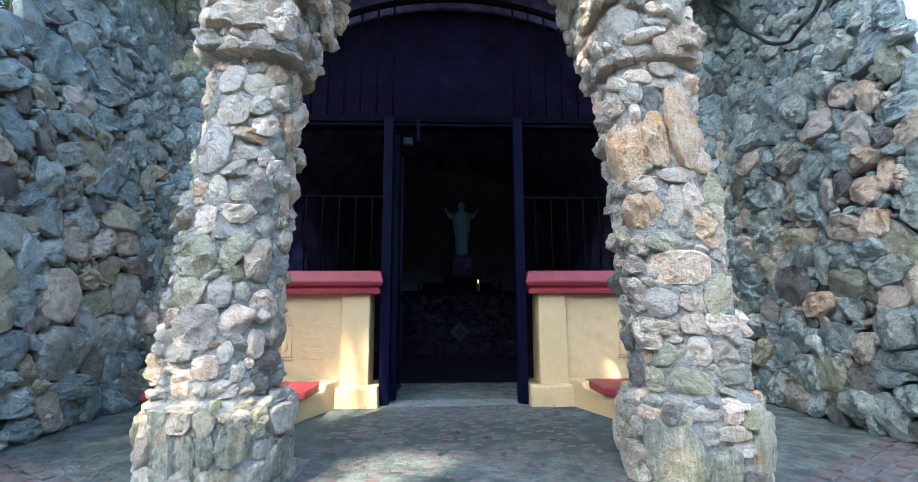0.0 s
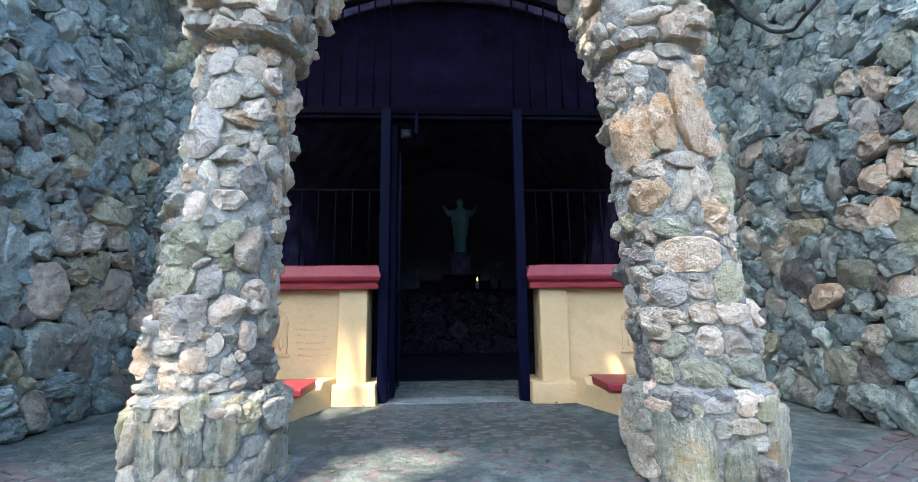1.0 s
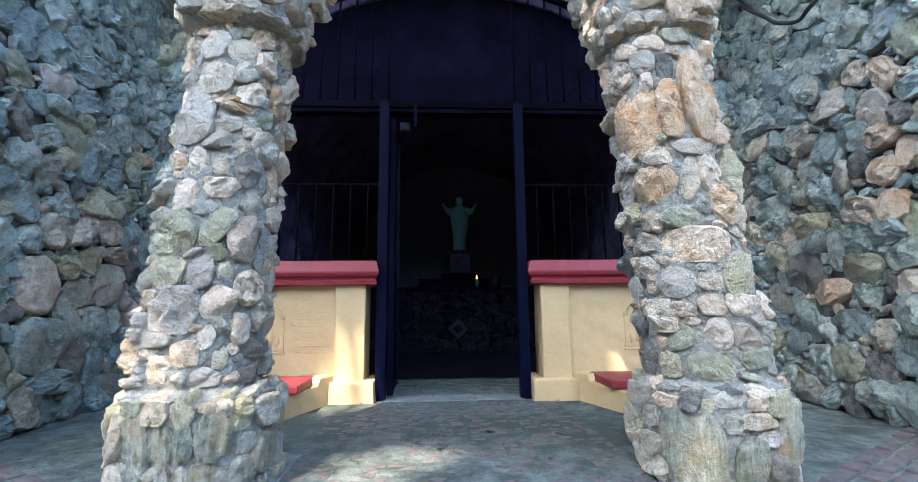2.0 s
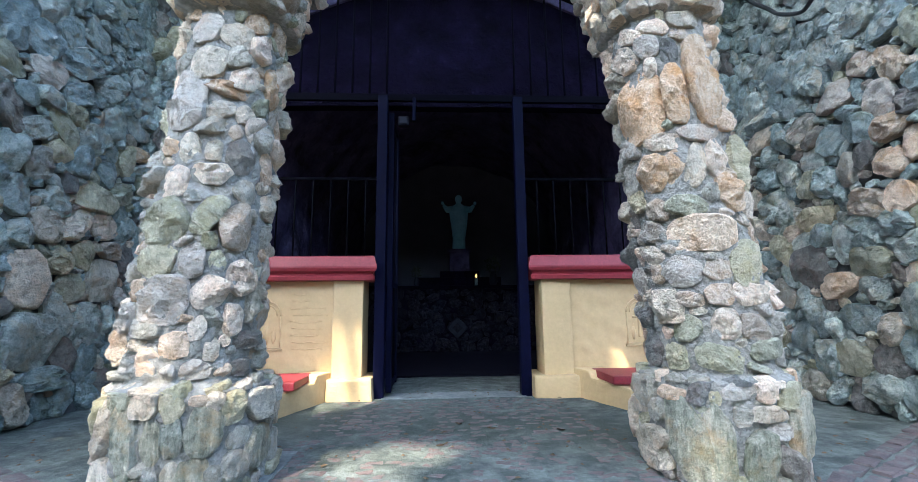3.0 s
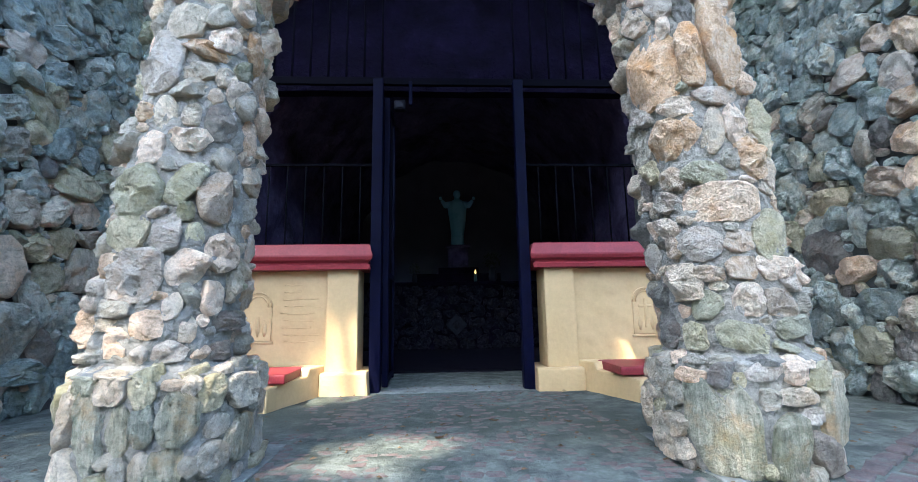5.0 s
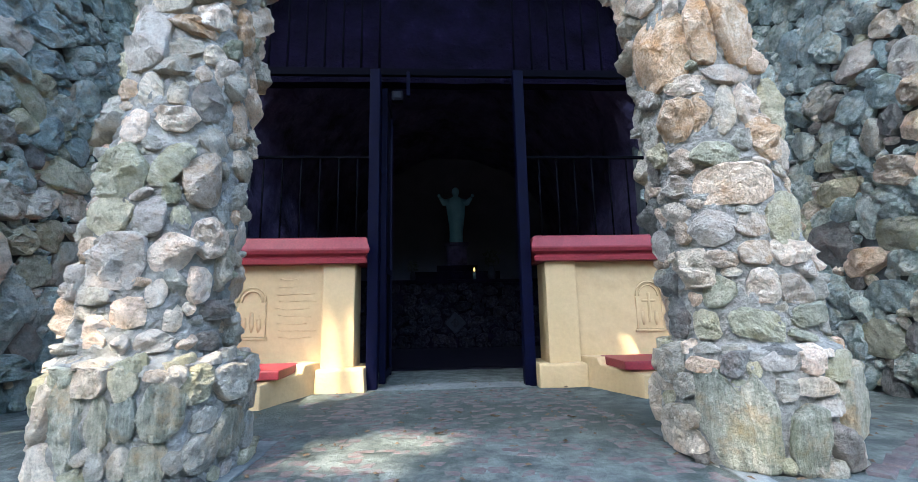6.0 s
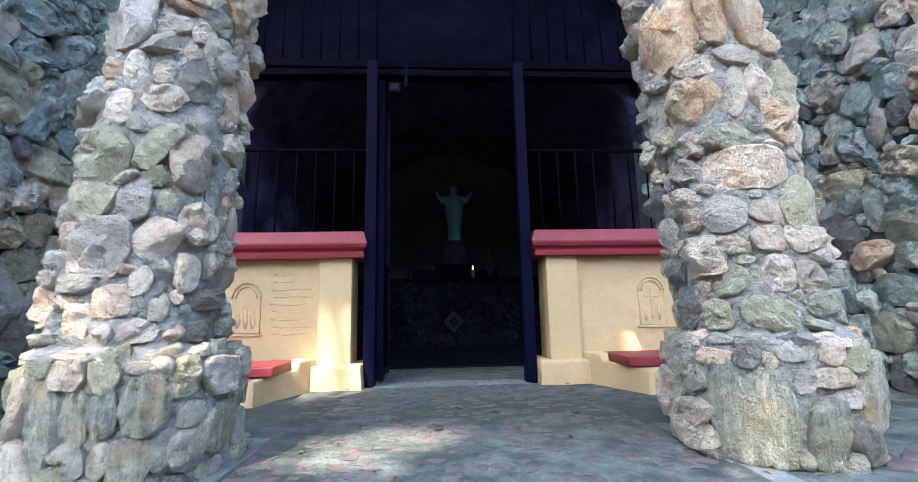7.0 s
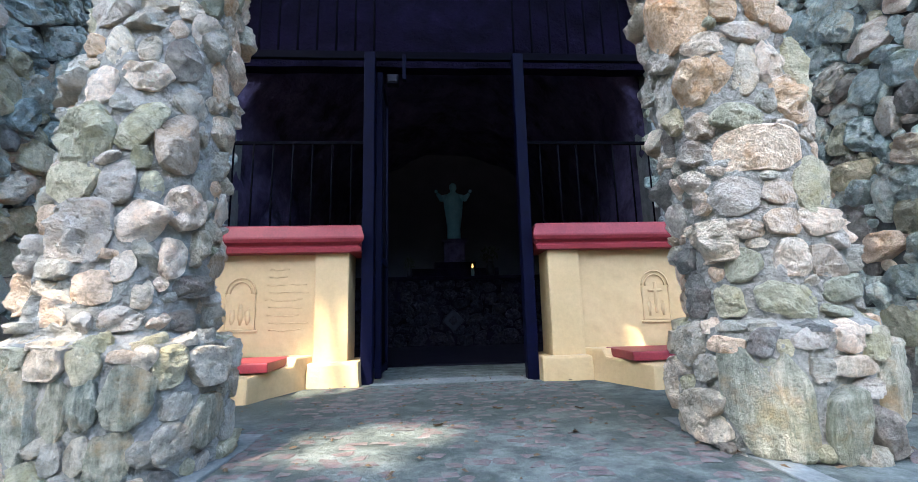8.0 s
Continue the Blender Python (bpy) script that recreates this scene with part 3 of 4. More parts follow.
RIGHT_COURSES_E = (
    (0.04, 0.30, 0.073, 0.037, 0, 0), (-0.05, 0.29, 0.035, 0.041, -4, 0), (-0.39, 0.28, 0.068, 0.047, 9, 0), (-0.55, 0.27, 0.096, 0.042, 8, 0),
    (0.20, 0.25, 0.061, 0.147, -12, 6), (-0.25, 0.16, 0.088, 0.245, 13, 6), (-0.43, 0.15, 0.131, 0.050, 14, 0), (-0.14, 0.15, 0.057, 0.194, 0, 6),
    (-0.00, 0.12, 0.062, 0.125, -9, 6), (-0.43, 0.07, 0.117, 0.061, 0, 0), (0.05, 0.02, 0.056, 0.037, -4, 0),
)
LEFT_KEYS = [(FRONT + k[0], *k[1:]) for k in LEFT_COURSES_A + LEFT_COURSES_B + LEFT_COURSES_C + LEFT_COURSES_D + LEFT_COURSES_E + LEFT_COURSES_F]
RIGHT_KEYS = [(FRONT + k[0], *k[1:]) for k in RIGHT_COURSES_A + RIGHT_COURSES_B + RIGHT_COURSES_C + RIGHT_COURSES_D + RIGHT_COURSES_E]
build_pillar(-1.265, -1.7, 0.068, 0.43, 0.042, 0.029, 3, LEFT_KEYS, "rough fieldstone pillar of grey and buff stones on a wider plinth")
build_pillar(1.19, -1.7, -0.09, 0.43, -0.02, 0.02, 8, RIGHT_KEYS, "rough fieldstone pillar with large orange-brown stones on a wider plinth")


# ---- arch over the pillars ----
def build_arch():
    rng = random.Random(21)
    arch = thing("stone_arch", "rough fieldstone arch resting on the two pillars", "arch")
    cx, zc = -0.04, 2.52

    def front(u, v, h):
        r, a = 0.77 + v, u / 1.05
        return (cx - r * math.cos(a), -1.98 - h, zc + r * math.sin(a))

    def under(u, v, h):
        r, a = 0.77 - h, u / 1.05
        return (cx - r * math.cos(a), -1.98 + v, zc + r * math.sin(a))
    full = math.pi * 1.05
    nu = 40
    verts, faces = [], []
    for i in range(nu + 1):
        a = math.pi * i / nu
        for r, y in ((0.77, -1.98), (1.27, -1.98), (1.27, -1.44), (0.77, -1.44)):
            verts.append((cx - r * math.cos(a), y, zc + r * math.sin(a)))
    for i in range(nu):
        for k in range(4):
            a, b = i * 4 + k, i * 4 + (k + 1) % 4
            faces.append((a, a + 4, b + 4, b))
    faces += [(0, 1, 2, 3), (nu * 4 + 3, nu * 4 + 2, nu * 4 + 1, nu * 4)]
    raw("mortar_core", verts, faces, MORTAR, arch, smooth=False)
    pile_stones(arch, front, rng, 0, full, 0, 0.5, (0.11, 0.085, 0.06, 0.042, 0.03), 0.05, PILLAR_WEIGHTS, limit=150, pack=0.9, tries=900)
    pile_stones(arch, under, rng, 0, full, 0, 0.54, (0.11, 0.085, 0.06, 0.042, 0.03), 0.05, PILLAR_WEIGHTS, limit=120, pack=0.9, tries=900)


build_arch()

# ---- side walls of the forecourt ----
WALL_WEIGHTS = (1.2, 0.3, 0.2, 1.8, 1.4, 7.0)


# known stones of the side walls: place along the wall, height, half width, half height, tilt, kind of stone
WEST_STONES = (
    (-0.70, 0.56, 0.229, 0.200, 0, 5), (-0.79, 0.98, 0.158, 0.193, 0, 0), (-0.26, 1.66, 0.241, 0.122, 0, 3), (-0.76, 2.48, 0.142, 0.117, 0, 2),
    (-0.12, 1.00, 0.183, 0.188, 0, 0), (-0.32, 1.20, 0.142, 0.125, 0, 3), (-0.04, 1.26, 0.116, 0.078, 0, 1), (-0.13, 1.45, 0.145, 0.108, 0, 0),
    (-0.24, 0.64, 0.145, 0.191, 0, 5), (-0.97, 1.81, 0.096, 0.164, 0, 5), (-0.12, 2.36, 0.132, 0.152, 0, 0), (-0.51, 2.69, 0.178, 0.139, 0, 5),
    (-0.82, 2.70, 0.134, 0.159, 0, 3), (-0.44, 0.93, 0.143, 0.120, 0, 3), (-0.59, 1.55, 0.111, 0.130, 0, 5), (-0.55, 0.29, 0.167, 0.091, 0, 5),
)
EAST_STONES = (
    (-1.20, 1.45, 0.103, 0.110, 0, 1), (-1.18, 1.93, 0.127, 0.105, -20, 1), (-1.32, 1.77, 0.062, 0.120, 0, 1), (-1.01, 2.49, 0.109, 0.115, 0, 1),
    (-0.42, 1.04, 0.191, 0.186, 0, 4), (-0.92, 1.26, 0.120, 0.142, 0, 5), (-0.92, 1.04, 0.181, 0.120, 0, 3), (-1.22, 0.74, 0.145, 0.154, 0, 5),
    (-0.79, 0.64, 0.192, 0.113, 0, 5), (-0.91, 0.86, 0.120, 0.095, 0, 5), (-0.71, 0.36, 0.158, 0.135, 0, 3), (-1.25, 0.94, 0.136, 0.078, 0, 2),
    (-1.13, 2.15, 0.122, 0.164, 0, 2), (-0.83, 1.74, 0.083, 0.137, 0, 0), (-0.47, 1.72, 0.103, 0.127, 0, 3), (-0.78, 2.33, 0.165, 0.110, -20, 2),
)


def build_side_wall(sign, seed, ends, keys, label):
    rng = random.Random(seed)
    x = 2.92 * sign
    wall = thing("wall_east" if sign > 0 else "wall_west", label, "wall", kind="structure")

    def surf(u, v, h):
        bow = 0.05 * noise.noise(Vector((u * 0.9, v * 0.9, seed)))
        return (x + sign * (0.03 * (v - 1) + bow - h), u, v)
    # the free end: it rises steeply above and runs out below
    top, mid = ends
    bounds = [(mid, 2.4, -2.0, top - mid), (mid, 2.4, -1.2, 0.4)]

    def inside(u, v):
        return all((u - px) * nx + (v - py) * ny < 0.02 for px, py, nx, ny in bounds)
    prof = [(0.5, 0.0), (0.5, 4.4), (top, 4.4), (mid, 2.4), (mid - 0.4, 1.2), (mid - 0.8, 0.0)]
    near = [Vector(surf(u, v, -0.045)) for u, v in prof]
    bm = bmesh.new()
    a = [bm.verts.new(p) for p in near]
    b = [bm.verts.new(p + Vector((0.6 * sign, 2.4 if p.y < 0 else 0, 0))) for p in near]
    bm.faces.new(a)
    bm.faces.new(b[::-1])
    for k in range(len(prof)):
        bm.faces.new((a[k], a[(k + 1) % len(prof)], b[(k + 1) % len(prof)], b[k]))
    bmesh.ops.triangulate(bm, faces=bm.faces[:])
    bmesh.ops.recalc_face_normals(bm, faces=bm.faces)
    part("mortar_core", bm, DARK_MORTAR, wall)
    pile_stones(wall, surf, rng, -2.4, 0.5, 0.0, 4.4, (0.125, 0.095, 0.072, 0.053, 0.038, 0.026), 0.054, WALL_WEIGHTS, keys, 0.0, inside, 300, 22, lambda u, v: u * 0.2 + abs(v - 1.2), 0.83, (1.0, 2.0), 3200, (60, 60))


build_side_wall(-1, 31, (-0.7, -1.47), WEST_STONES, "high fieldstone side wall of grey-blue rocks, shaded towards its inner corner")
build_side_wall(1, 44, (-1.2, -1.58), EAST_STONES, "high fieldstone side wall of grey and tan rocks with a hanging cable")


def build_back_wall(sign, seed, name):
    rng = random.Random(seed)
    wall = thing(name, "dark fieldstone wall beside the iron screen", "wall", kind="structure")
    x0, x1 = (1.95, 2.98) if sign > 0 else (-2.98, -1.95)
    part("mortar_core", box(x0, x1, 0.36, 0.7, 0, 4.4), DARK_MORTAR, wall)
    pile_stones(wall, lambda u, v, h: (u, 0.36 - h, v), rng, x0, x1, 0, 4.4, (0.125, 0.095, 0.07, 0.05, 0.036), 0.055, WALL_WEIGHTS, limit=150, pack=0.84, tries=1500, lean=(60, 60))


build_back_wall(-1, 51, "wall_north_west")
build_back_wall(1, 52, "wall_north_east")

# out-of-view slab, added to hold sky light off the screen and chapel
tagged(part("shade_slab_porch", box(-2.1, 2.1, -1.44, 0.29, 4.42, 4.7), DIM_WALL), "unseen slab added to shade the middle of the forecourt", "roof", kind="structure")

# two more unseen slabs, sized to darken the inner corner walls
for name, a, b in (("shade_slab_west", -3.5, -2.1), ("shade_slab_east", 2.1, 3.5)):
    tagged(part(name, box(a, b, -0.62 if a < 0 else -0.95, 0.72, 4.42, 4.7), DIM_WALL), "unseen slab added to shade the inner corner of the forecourt", "roof", kind="structure")

# ---- floor ----
ground = thing("ground", "trodden earth round the shrine", "ground", kind="structure")
bm = bmesh.new()
bmesh.ops.create_grid(bm, x_segments=60, y_segments=60, size=1)
for v in bm.verts:
    q = v.co.copy()
    v.co = Vector((math.copysign(abs(q.x) ** 3, q.x) * 400, math.copysign(abs(q.y) ** 3, q.y) * 400, -0.03))
part("earth", bm, SOIL, ground)
floor = thing("floor", "worn concrete forecourt floor set with broken red brick", "floor", kind="structure")
bm = bmesh.new()
bmesh.ops.create_grid(bm, x_segments=120, y_segments=150, size=1)
for v in bm.verts:
    v.co = Vector((v.co.x * 4.0, v.co.y * 4.4 + 1.4, 0))
    v.co.z = 0.006 * noise.noise(v.co * 1.7) + 0.003 * noise.noise(v.co * 7)
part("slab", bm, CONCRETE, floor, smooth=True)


# dark sheet standing in for the shade that falls inside the chapel
tagged(part("floor_chapel_shade", box(-2.3, 2.3, 1.15, 5.1, -0.05, 0.02, 0.006), SHADE_BLACK), "chapel floor sheet coloured dark for shade, slightly above the forecourt", "floor", kind="structure")


part("edging", box(-0.99, -0.88, -2.98, -1.32, -0.03, 0.007, 0.003, 0.007, 1, 9), PALE_CONCRETE, floor, "pale concrete edging strip")
part("edging", box(0.92, 1.02, -2.98, -1.32, -0.03, 0.006, 0.003, 0.007, 1, 9), PALE_CONCRETE, floor, "pale concrete edging strip")
part("threshold", box(-0.62, 0.62, 0.0, 0.24, -0.03, 0.006, 0.003, 0.006, 1, 9), PALE_CONCRETE, floor, "pale worn threshold strip")


# ---- low walls with benches ----
def build_low_wall(sign):
    """A plastered parapet: end pilaster on a block, panel, red moulded coping."""
    wall = thing("parapet_wall", "cream plastered parapet with a red moulded coping", "low wall", (0, 0, 0), "parapets beside the gate")

    def sx(a, b):
        return (a, b) if sign > 0 else (-b, -a)
    x0, x1 = sx(0.78, 1.04)
    part("pilaster", box(x0, x1, 0.0, 0.3, 0.16, 1.02, 0.012, 0.004, 2, 3), CREAM, wall)
    x0, x1 = sx(0.68, 1.07)
    part("plinth_block", box(x0, x1, -0.07, 0.36, -0.02, 0.18, 0.022, 0.016, 2, 3), CREAM, wall)
    x0, x1 = sx(1.03, 2.3)
    bm = box(x0, x1, 0.05, 0.27, -0.02, 1.0, 0.0, 0.0)
    bmesh.ops.subdivide_edges(bm, edges=bm.edges[:], cuts=60, use_grid_fill=True)
    for v in bm.verts:
        v.co.y += 0.004 * noise.noise(Vector((v.co.x * 5 + v.co.z, v.co.z * 11, 3))) + 0.005 * noise.noise(v.co * 13) + 0.004 * noise.noise(v.co * 3)
    panel = part("panel", bm, CREAM, wall, smooth=True)
    x0, x1 = sx(0.655, 2.3)
    prof = [(-0.03, 0.995), (-0.055, 1.0), (-0.06, 1.03), (-0.04, 1.05), (-0.05, 1.065), (-0.075, 1.075), (-0.085, 1.1), (-0.085, 1.115), (-0.055, 1.2), (-0.04, 1.21), (0.34, 1.21), (0.36, 1.2), (0.385, 1.1), (0.36, 1.05), (0.34, 1.0)]
    part("coping", extrude_profile(prof, x0, x1, sign), RED, wall, "red painted moulded coping")
    # incised arched panel
    cxp = 1.6 if sign < 0 else 1.66
    cxp *= sign
    bm = sweep([(cxp + 0.11 * math.cos(a), 0.045, 0.7 + 0.12 * math.sin(a)) for a in [math.pi * k / 14 for k in range(15)]], 0.0065, 6)
    part("arched_relief", bm, CREAM, panel, smooth=True)
    bm = sweep([(cxp - 0.11, 0.045, 0.7), (cxp - 0.11, 0.045, 0.43), (cxp + 0.11, 0.045, 0.43), (cxp + 0.11, 0.045, 0.7)], 0.007, 6)
    part("relief_frame", bm, CREAM, panel, smooth=True)
    bm = sweep([(cxp + 0.08 * math.cos(a), 0.045, 0.7 + 0.09 * math.sin(a)) for a in [math.pi * k / 14 for k in range(15)]], 0.006, 6)
    part("inner_relief", bm, CREAM, panel, smooth=True)
    if sign > 0:
        part("upright_relief", box(cxp - 0.013, cxp + 0.013, 0.041, 0.06, 0.48, 0.73, 0.008, 0.004, 2, 2), CREAM, panel, smooth=True)
        part("cross_relief", box(cxp - 0.06, cxp + 0.06, 0.042, 0.06, 0.65, 0.672, 0.007, 0.004), CREAM, panel, smooth=True)
    for d, tall in ((-0.055, 1.0), (0.055, 1.0)) if sign > 0 else ((-0.06, 1.05), (0.0, 1.45), (0.055, 0.95)):
        bm = lathe([(0.014, 0), (0.026, 0.05 * tall), (0.02, 0.11 * tall), (0.01, 0.12 * tall), (0.016, 0.14 * tall), (0.004, 0.16 * tall)], (cxp + d, 0.062, 0.46), 12)
        part("lump_relief", bm, CREAM, panel, smooth=True)
    part("relief_sill", box(cxp - 0.13, cxp + 0.13, 0.035, 0.06, 0.405, 0.425, 0.006), CREAM, panel)
    if sign < 0:
        rng = random.Random(57)
        for k in range(9):
            z, wide = 0.88 - 0.058 * k, rng.uniform(0.14, 0.3)
            left = -1.42 + rng.uniform(0, 0.05)
            line = [(left + wide * j / 9, 0.0475 + 0.005 * noise.noise(Vector((j * 0.7, k, 2))), z + 0.014 * noise.noise(Vector((j * 0.45, k * 3.1, 0)))) for j in range(10)]
            part("trowel_ridge", sweep(line, 0.0036, 6), CREAM, panel, smooth=True)
    bench = thing("bench", "low cream masonry bench with a red painted seat slab", "bench", (0, 0, 0), "benches beside the gate")
    # end support: a short wall that narrows towards its front
    bm = bmesh.new()
    cuts = []
    for y, inner, outer, top in ((0.03, 1.03, 1.3, 0.232), (-0.16, 1.1, 1.33, 0.23), (-0.19, 1.11, 1.335, 0.174), (-0.4, 1.19, 1.37, 0.172), (-0.6, 1.26, 1.41, 0.155)):
        cuts.append([bm.verts.new((sign * x, y, z)) for x, z in ((inner, -0.02), (inner + 0.006, top), (outer, top), (outer, -0.02))])
    for lo, hi in zip(cuts, cuts[1:]):
        for k in range(4):
            bm.faces.new((lo[k], lo[(k + 1) % 4], hi[(k + 1) % 4], hi[k]))
    bm.faces.new(cuts[0])
    bm.faces.new(cuts[-1][::-1])
    bmesh.ops.recalc_face_normals(bm, faces=bm.faces)
    bmesh.ops.bevel(bm, geom=bm.edges[:], offset=0.014, segments=2, affect="EDGES", profile=0.6)
    bmesh.ops.subdivide_edges(bm, edges=[e for e in bm.edges if e.calc_length() > 0.1], cuts=3, use_grid_fill=True)
    for v in bm.verts:
        v.co += noise.noise_vector(v.co * 9.0) * 0.01
    part("end_support", bm, CREAM, bench)
    xa, xb = sx(1.24, 2.38)
    part("front_wall", box(xa, xb, -0.36, -0.24, -0.02, 0.19, 0.01, 0.004), CREAM, bench)
    xa, xb = sx(1.17, 2.42)
    part("seat", box(xa, xb, -0.53, -0.06, 0.172, 0.235, 0.012, 0.003, 2, 3), RED, bench, "red painted seat slab")


build_low_wall(-1)
build_low_wall(1)

# ---- iron screen and open gate ----
screen = thing("iron_screen", "dark navy iron screen with arched head filling the chapel front", "iron screen")
RIM_R, RIM_Z = 3.0, 1.1
for r, label in ((RIM_R, ""),):
    pts = []
    for k in range(41):
        x = -1.95 + 3.9 * k / 40
        pts.append((x, 0.12, RIM_Z + math.sqrt(r * r - x * x)))
    part("arched_rim", sweep(pts, 0.032, 8), SHADE_IRON, screen, smooth=True)
part("upper_rail", box(-1.95, 1.95, 0.1, 0.14, 2.72, 2.79, 0.006), SHADE_IRON, screen)
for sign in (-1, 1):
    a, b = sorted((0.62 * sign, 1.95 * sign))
    part("middle_rail", box(a, b, 0.105, 0.135, 1.935, 1.96, 0.004), SHADE_IRON, screen)
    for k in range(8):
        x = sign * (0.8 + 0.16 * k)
        part("lower_bar", tube(bmesh.new(), (x, 0.12, 1.2), (x, 0.12, 1.94), 0.008, None, 8), SHADE_IRON, screen, smooth=True)
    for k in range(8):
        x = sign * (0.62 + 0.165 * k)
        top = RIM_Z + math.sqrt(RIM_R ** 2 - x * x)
        part("upper_bar", tube(bmesh.new(), (x, 0.12, 2.76), (x, 0.12, top), 0.011, None, 8), SHADE_IRON, screen, smooth=True)
    a, b = (-0.69, -0.6) if sign < 0 else (0.585, 0.675)
    part("gate_post", box(a, b, 0.03, 0.13, -0.01, 2.74, 0.006), NAVY, screen)


def build_gate_leaf(sign):
    leaf = thing("gate_leaf", "navy iron gate leaf standing open into the chapel", "gate", (0, 0, 0), "gate leaves")
    x = 0.57 * sign
    part("hinge_stile", box(x - 0.025, x + 0.025, 0.12, 0.19, 0.03, 2.6, 0.005), NAVY, leaf)
    part("closing_stile", box(x - 0.02, x + 0.02, 0.66, 0.7, 0.03, 2.6, 0.005), NAVY, leaf)
    for z in (0.05, 0.95, 2.56):
        part("cross_rail", box(x - 0.018, x + 0.018, 0.2, 0.66, z, z + 0.05, 0.004), NAVY, leaf)
    for k in range(4):
        y = 0.29 + 0.095 * k
        part("bar", tube(bmesh.new(), (x, y, 0.1), (x, y, 2.56), 0.008, None, 8), SHADE_IRON, leaf, smooth=True)
    return leaf


build_gate_leaf(-1)
folded = build_gate_leaf(1)
# folded leaf takes the darkened iron so that it sinks into the dark
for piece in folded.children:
    piece.data.materials[0] = SHADE_IRON
folded.matrix_basis = Matrix.Translation((0.63, 0.17, 0)) @ Matrix.Rotation(radians(-10.5), 4, "Z") @ Matrix.Translation((-0.57, -0.17, 0))
lamp = thing("floodlight", "small weathered floodlight fixed to the upper rail", "lamp")
housing = part("housing", box(-0.5, -0.4, 0.02, 0.1, 2.44, 2.53, 0.014), SHADE_BLACK, lamp)
part("lens", box(-0.485, -0.415, 0.012, 0.022, 2.455, 2.515, 0.004), CLAY, housing, "dull glass lens")
part("bracket", box(-0.37, -0.34, 0.05, 0.1, 2.5, 2.73, 0.005), NAVY, lamp)

# ---- chapel interior ----
room = thing("wall_chapel", "dim masonry walls of the chapel, shade put into their colour", "wall", kind="structure")
# barrel vault running back to a plastered end wall
bm = bmesh.new()
VAULT_R, VAULT_Z = 2.0, 1.76
rings = []
for j in range(45):
    y = 0.5 + 4.65 * j / 44
    cx = 0.27 * (y - 0.6) / 4.4
    line = [(cx - VAULT_R, VAULT_Z * k / 12) for k in range(12)]
    line += [(cx - VAULT_R * math.cos(math.pi * k / 44), VAULT_Z + VAULT_R * math.sin(math.pi * k / 44)) for k in range(45)]
    line += [(cx + VAULT_R, VAULT_Z * (11 - k) / 12) for k in range(12)]
    ring = []
    for x, z in line:
        q = Vector((x, y, z))
        d = Vector((x - cx, 0, max(0, z - VAULT_Z))).normalized()
        ring.append(bm.verts.new(q - d * (0.09 * noise.noise(q * 2.6) + 0.05 * noise.noise(q * 7))))
    rings.append(ring)
for lo, hi in zip(rings, rings[1:]):
    for k in range(len(lo) - 1):
        bm.faces.new((lo[k], lo[k + 1], hi[k + 1], hi[k]))
bmesh.ops.recalc_face_normals(bm, faces=bm.faces)
for f in bm.faces:
    f.normal_flip()
bmesh.ops.solidify(bm, geom=bm.faces[:], thickness=0.22)
part("vault", bm, DIM_WALL, room, "rough masonry vault, shade put into its colour", True)
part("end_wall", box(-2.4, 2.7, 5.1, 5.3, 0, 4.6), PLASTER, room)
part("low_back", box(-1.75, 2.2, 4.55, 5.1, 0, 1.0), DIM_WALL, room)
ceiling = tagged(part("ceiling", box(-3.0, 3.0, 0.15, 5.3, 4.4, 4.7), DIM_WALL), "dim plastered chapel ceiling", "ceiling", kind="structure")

# shade-coloured panel filling the arched head behind the bars, which keeps light out
bm = bmesh.new()
xs = [-1.95 + 3.9 * k / 40 for k in range(41)]
rows = [[bm.verts.new((x, 0.3, 2.76 + (RIM_Z + math.sqrt(RIM_R ** 2 - x * x) + 0.05 - 2.76) * j / 12)) for x in xs] for j in range(13)]
for lo, hi in zip(rows, rows[1:]):
    for k in range(40):
        bm.faces.new((lo[k], lo[k + 1], hi[k + 1], hi[k]))
for v in bm.verts:
    v.co.y += 0.02 * noise.noise(Vector((v.co.x * 3, v.co.z * 3, 7)))
res = bmesh.ops.extrude_face_region(bm, geom=bm.faces[:])
bmesh.ops.translate(bm, vec=(0, 0.12, 0), verts=[g for g in res["geom"] if isinstance(g, bmesh.types.BMVert)])
bmesh.ops.recalc_face_normals(bm, faces=bm.faces)
part("arched_panel", bm, DEEP_SHADE, room)

# spandrel above the arched head
bm = bmesh.new()
lo = [bm.verts.new((x, 0.27, RIM_Z + math.sqrt(RIM_R ** 2 - x * x))) for x in [-1.95 + 3.9 * k / 30 for k in range(31)]]
hi = [bm.verts.new((v.co.x, 0.27, 4.6)) for v in lo]
for k in range(30):
    bm.faces.new((lo[k], lo[k + 1], hi[k + 1], hi[k]))
res = bmesh.ops.extrude_face_region(bm, geom=bm.faces[:])
bmesh.ops.translate(bm, vec=(0, 0.4, 0), verts=[g for g in res["geom"] if isinstance(g, bmesh.types.BMVert)])
bmesh.ops.recalc_face_normals(bm, faces=bm.faces)
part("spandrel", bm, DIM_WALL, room)


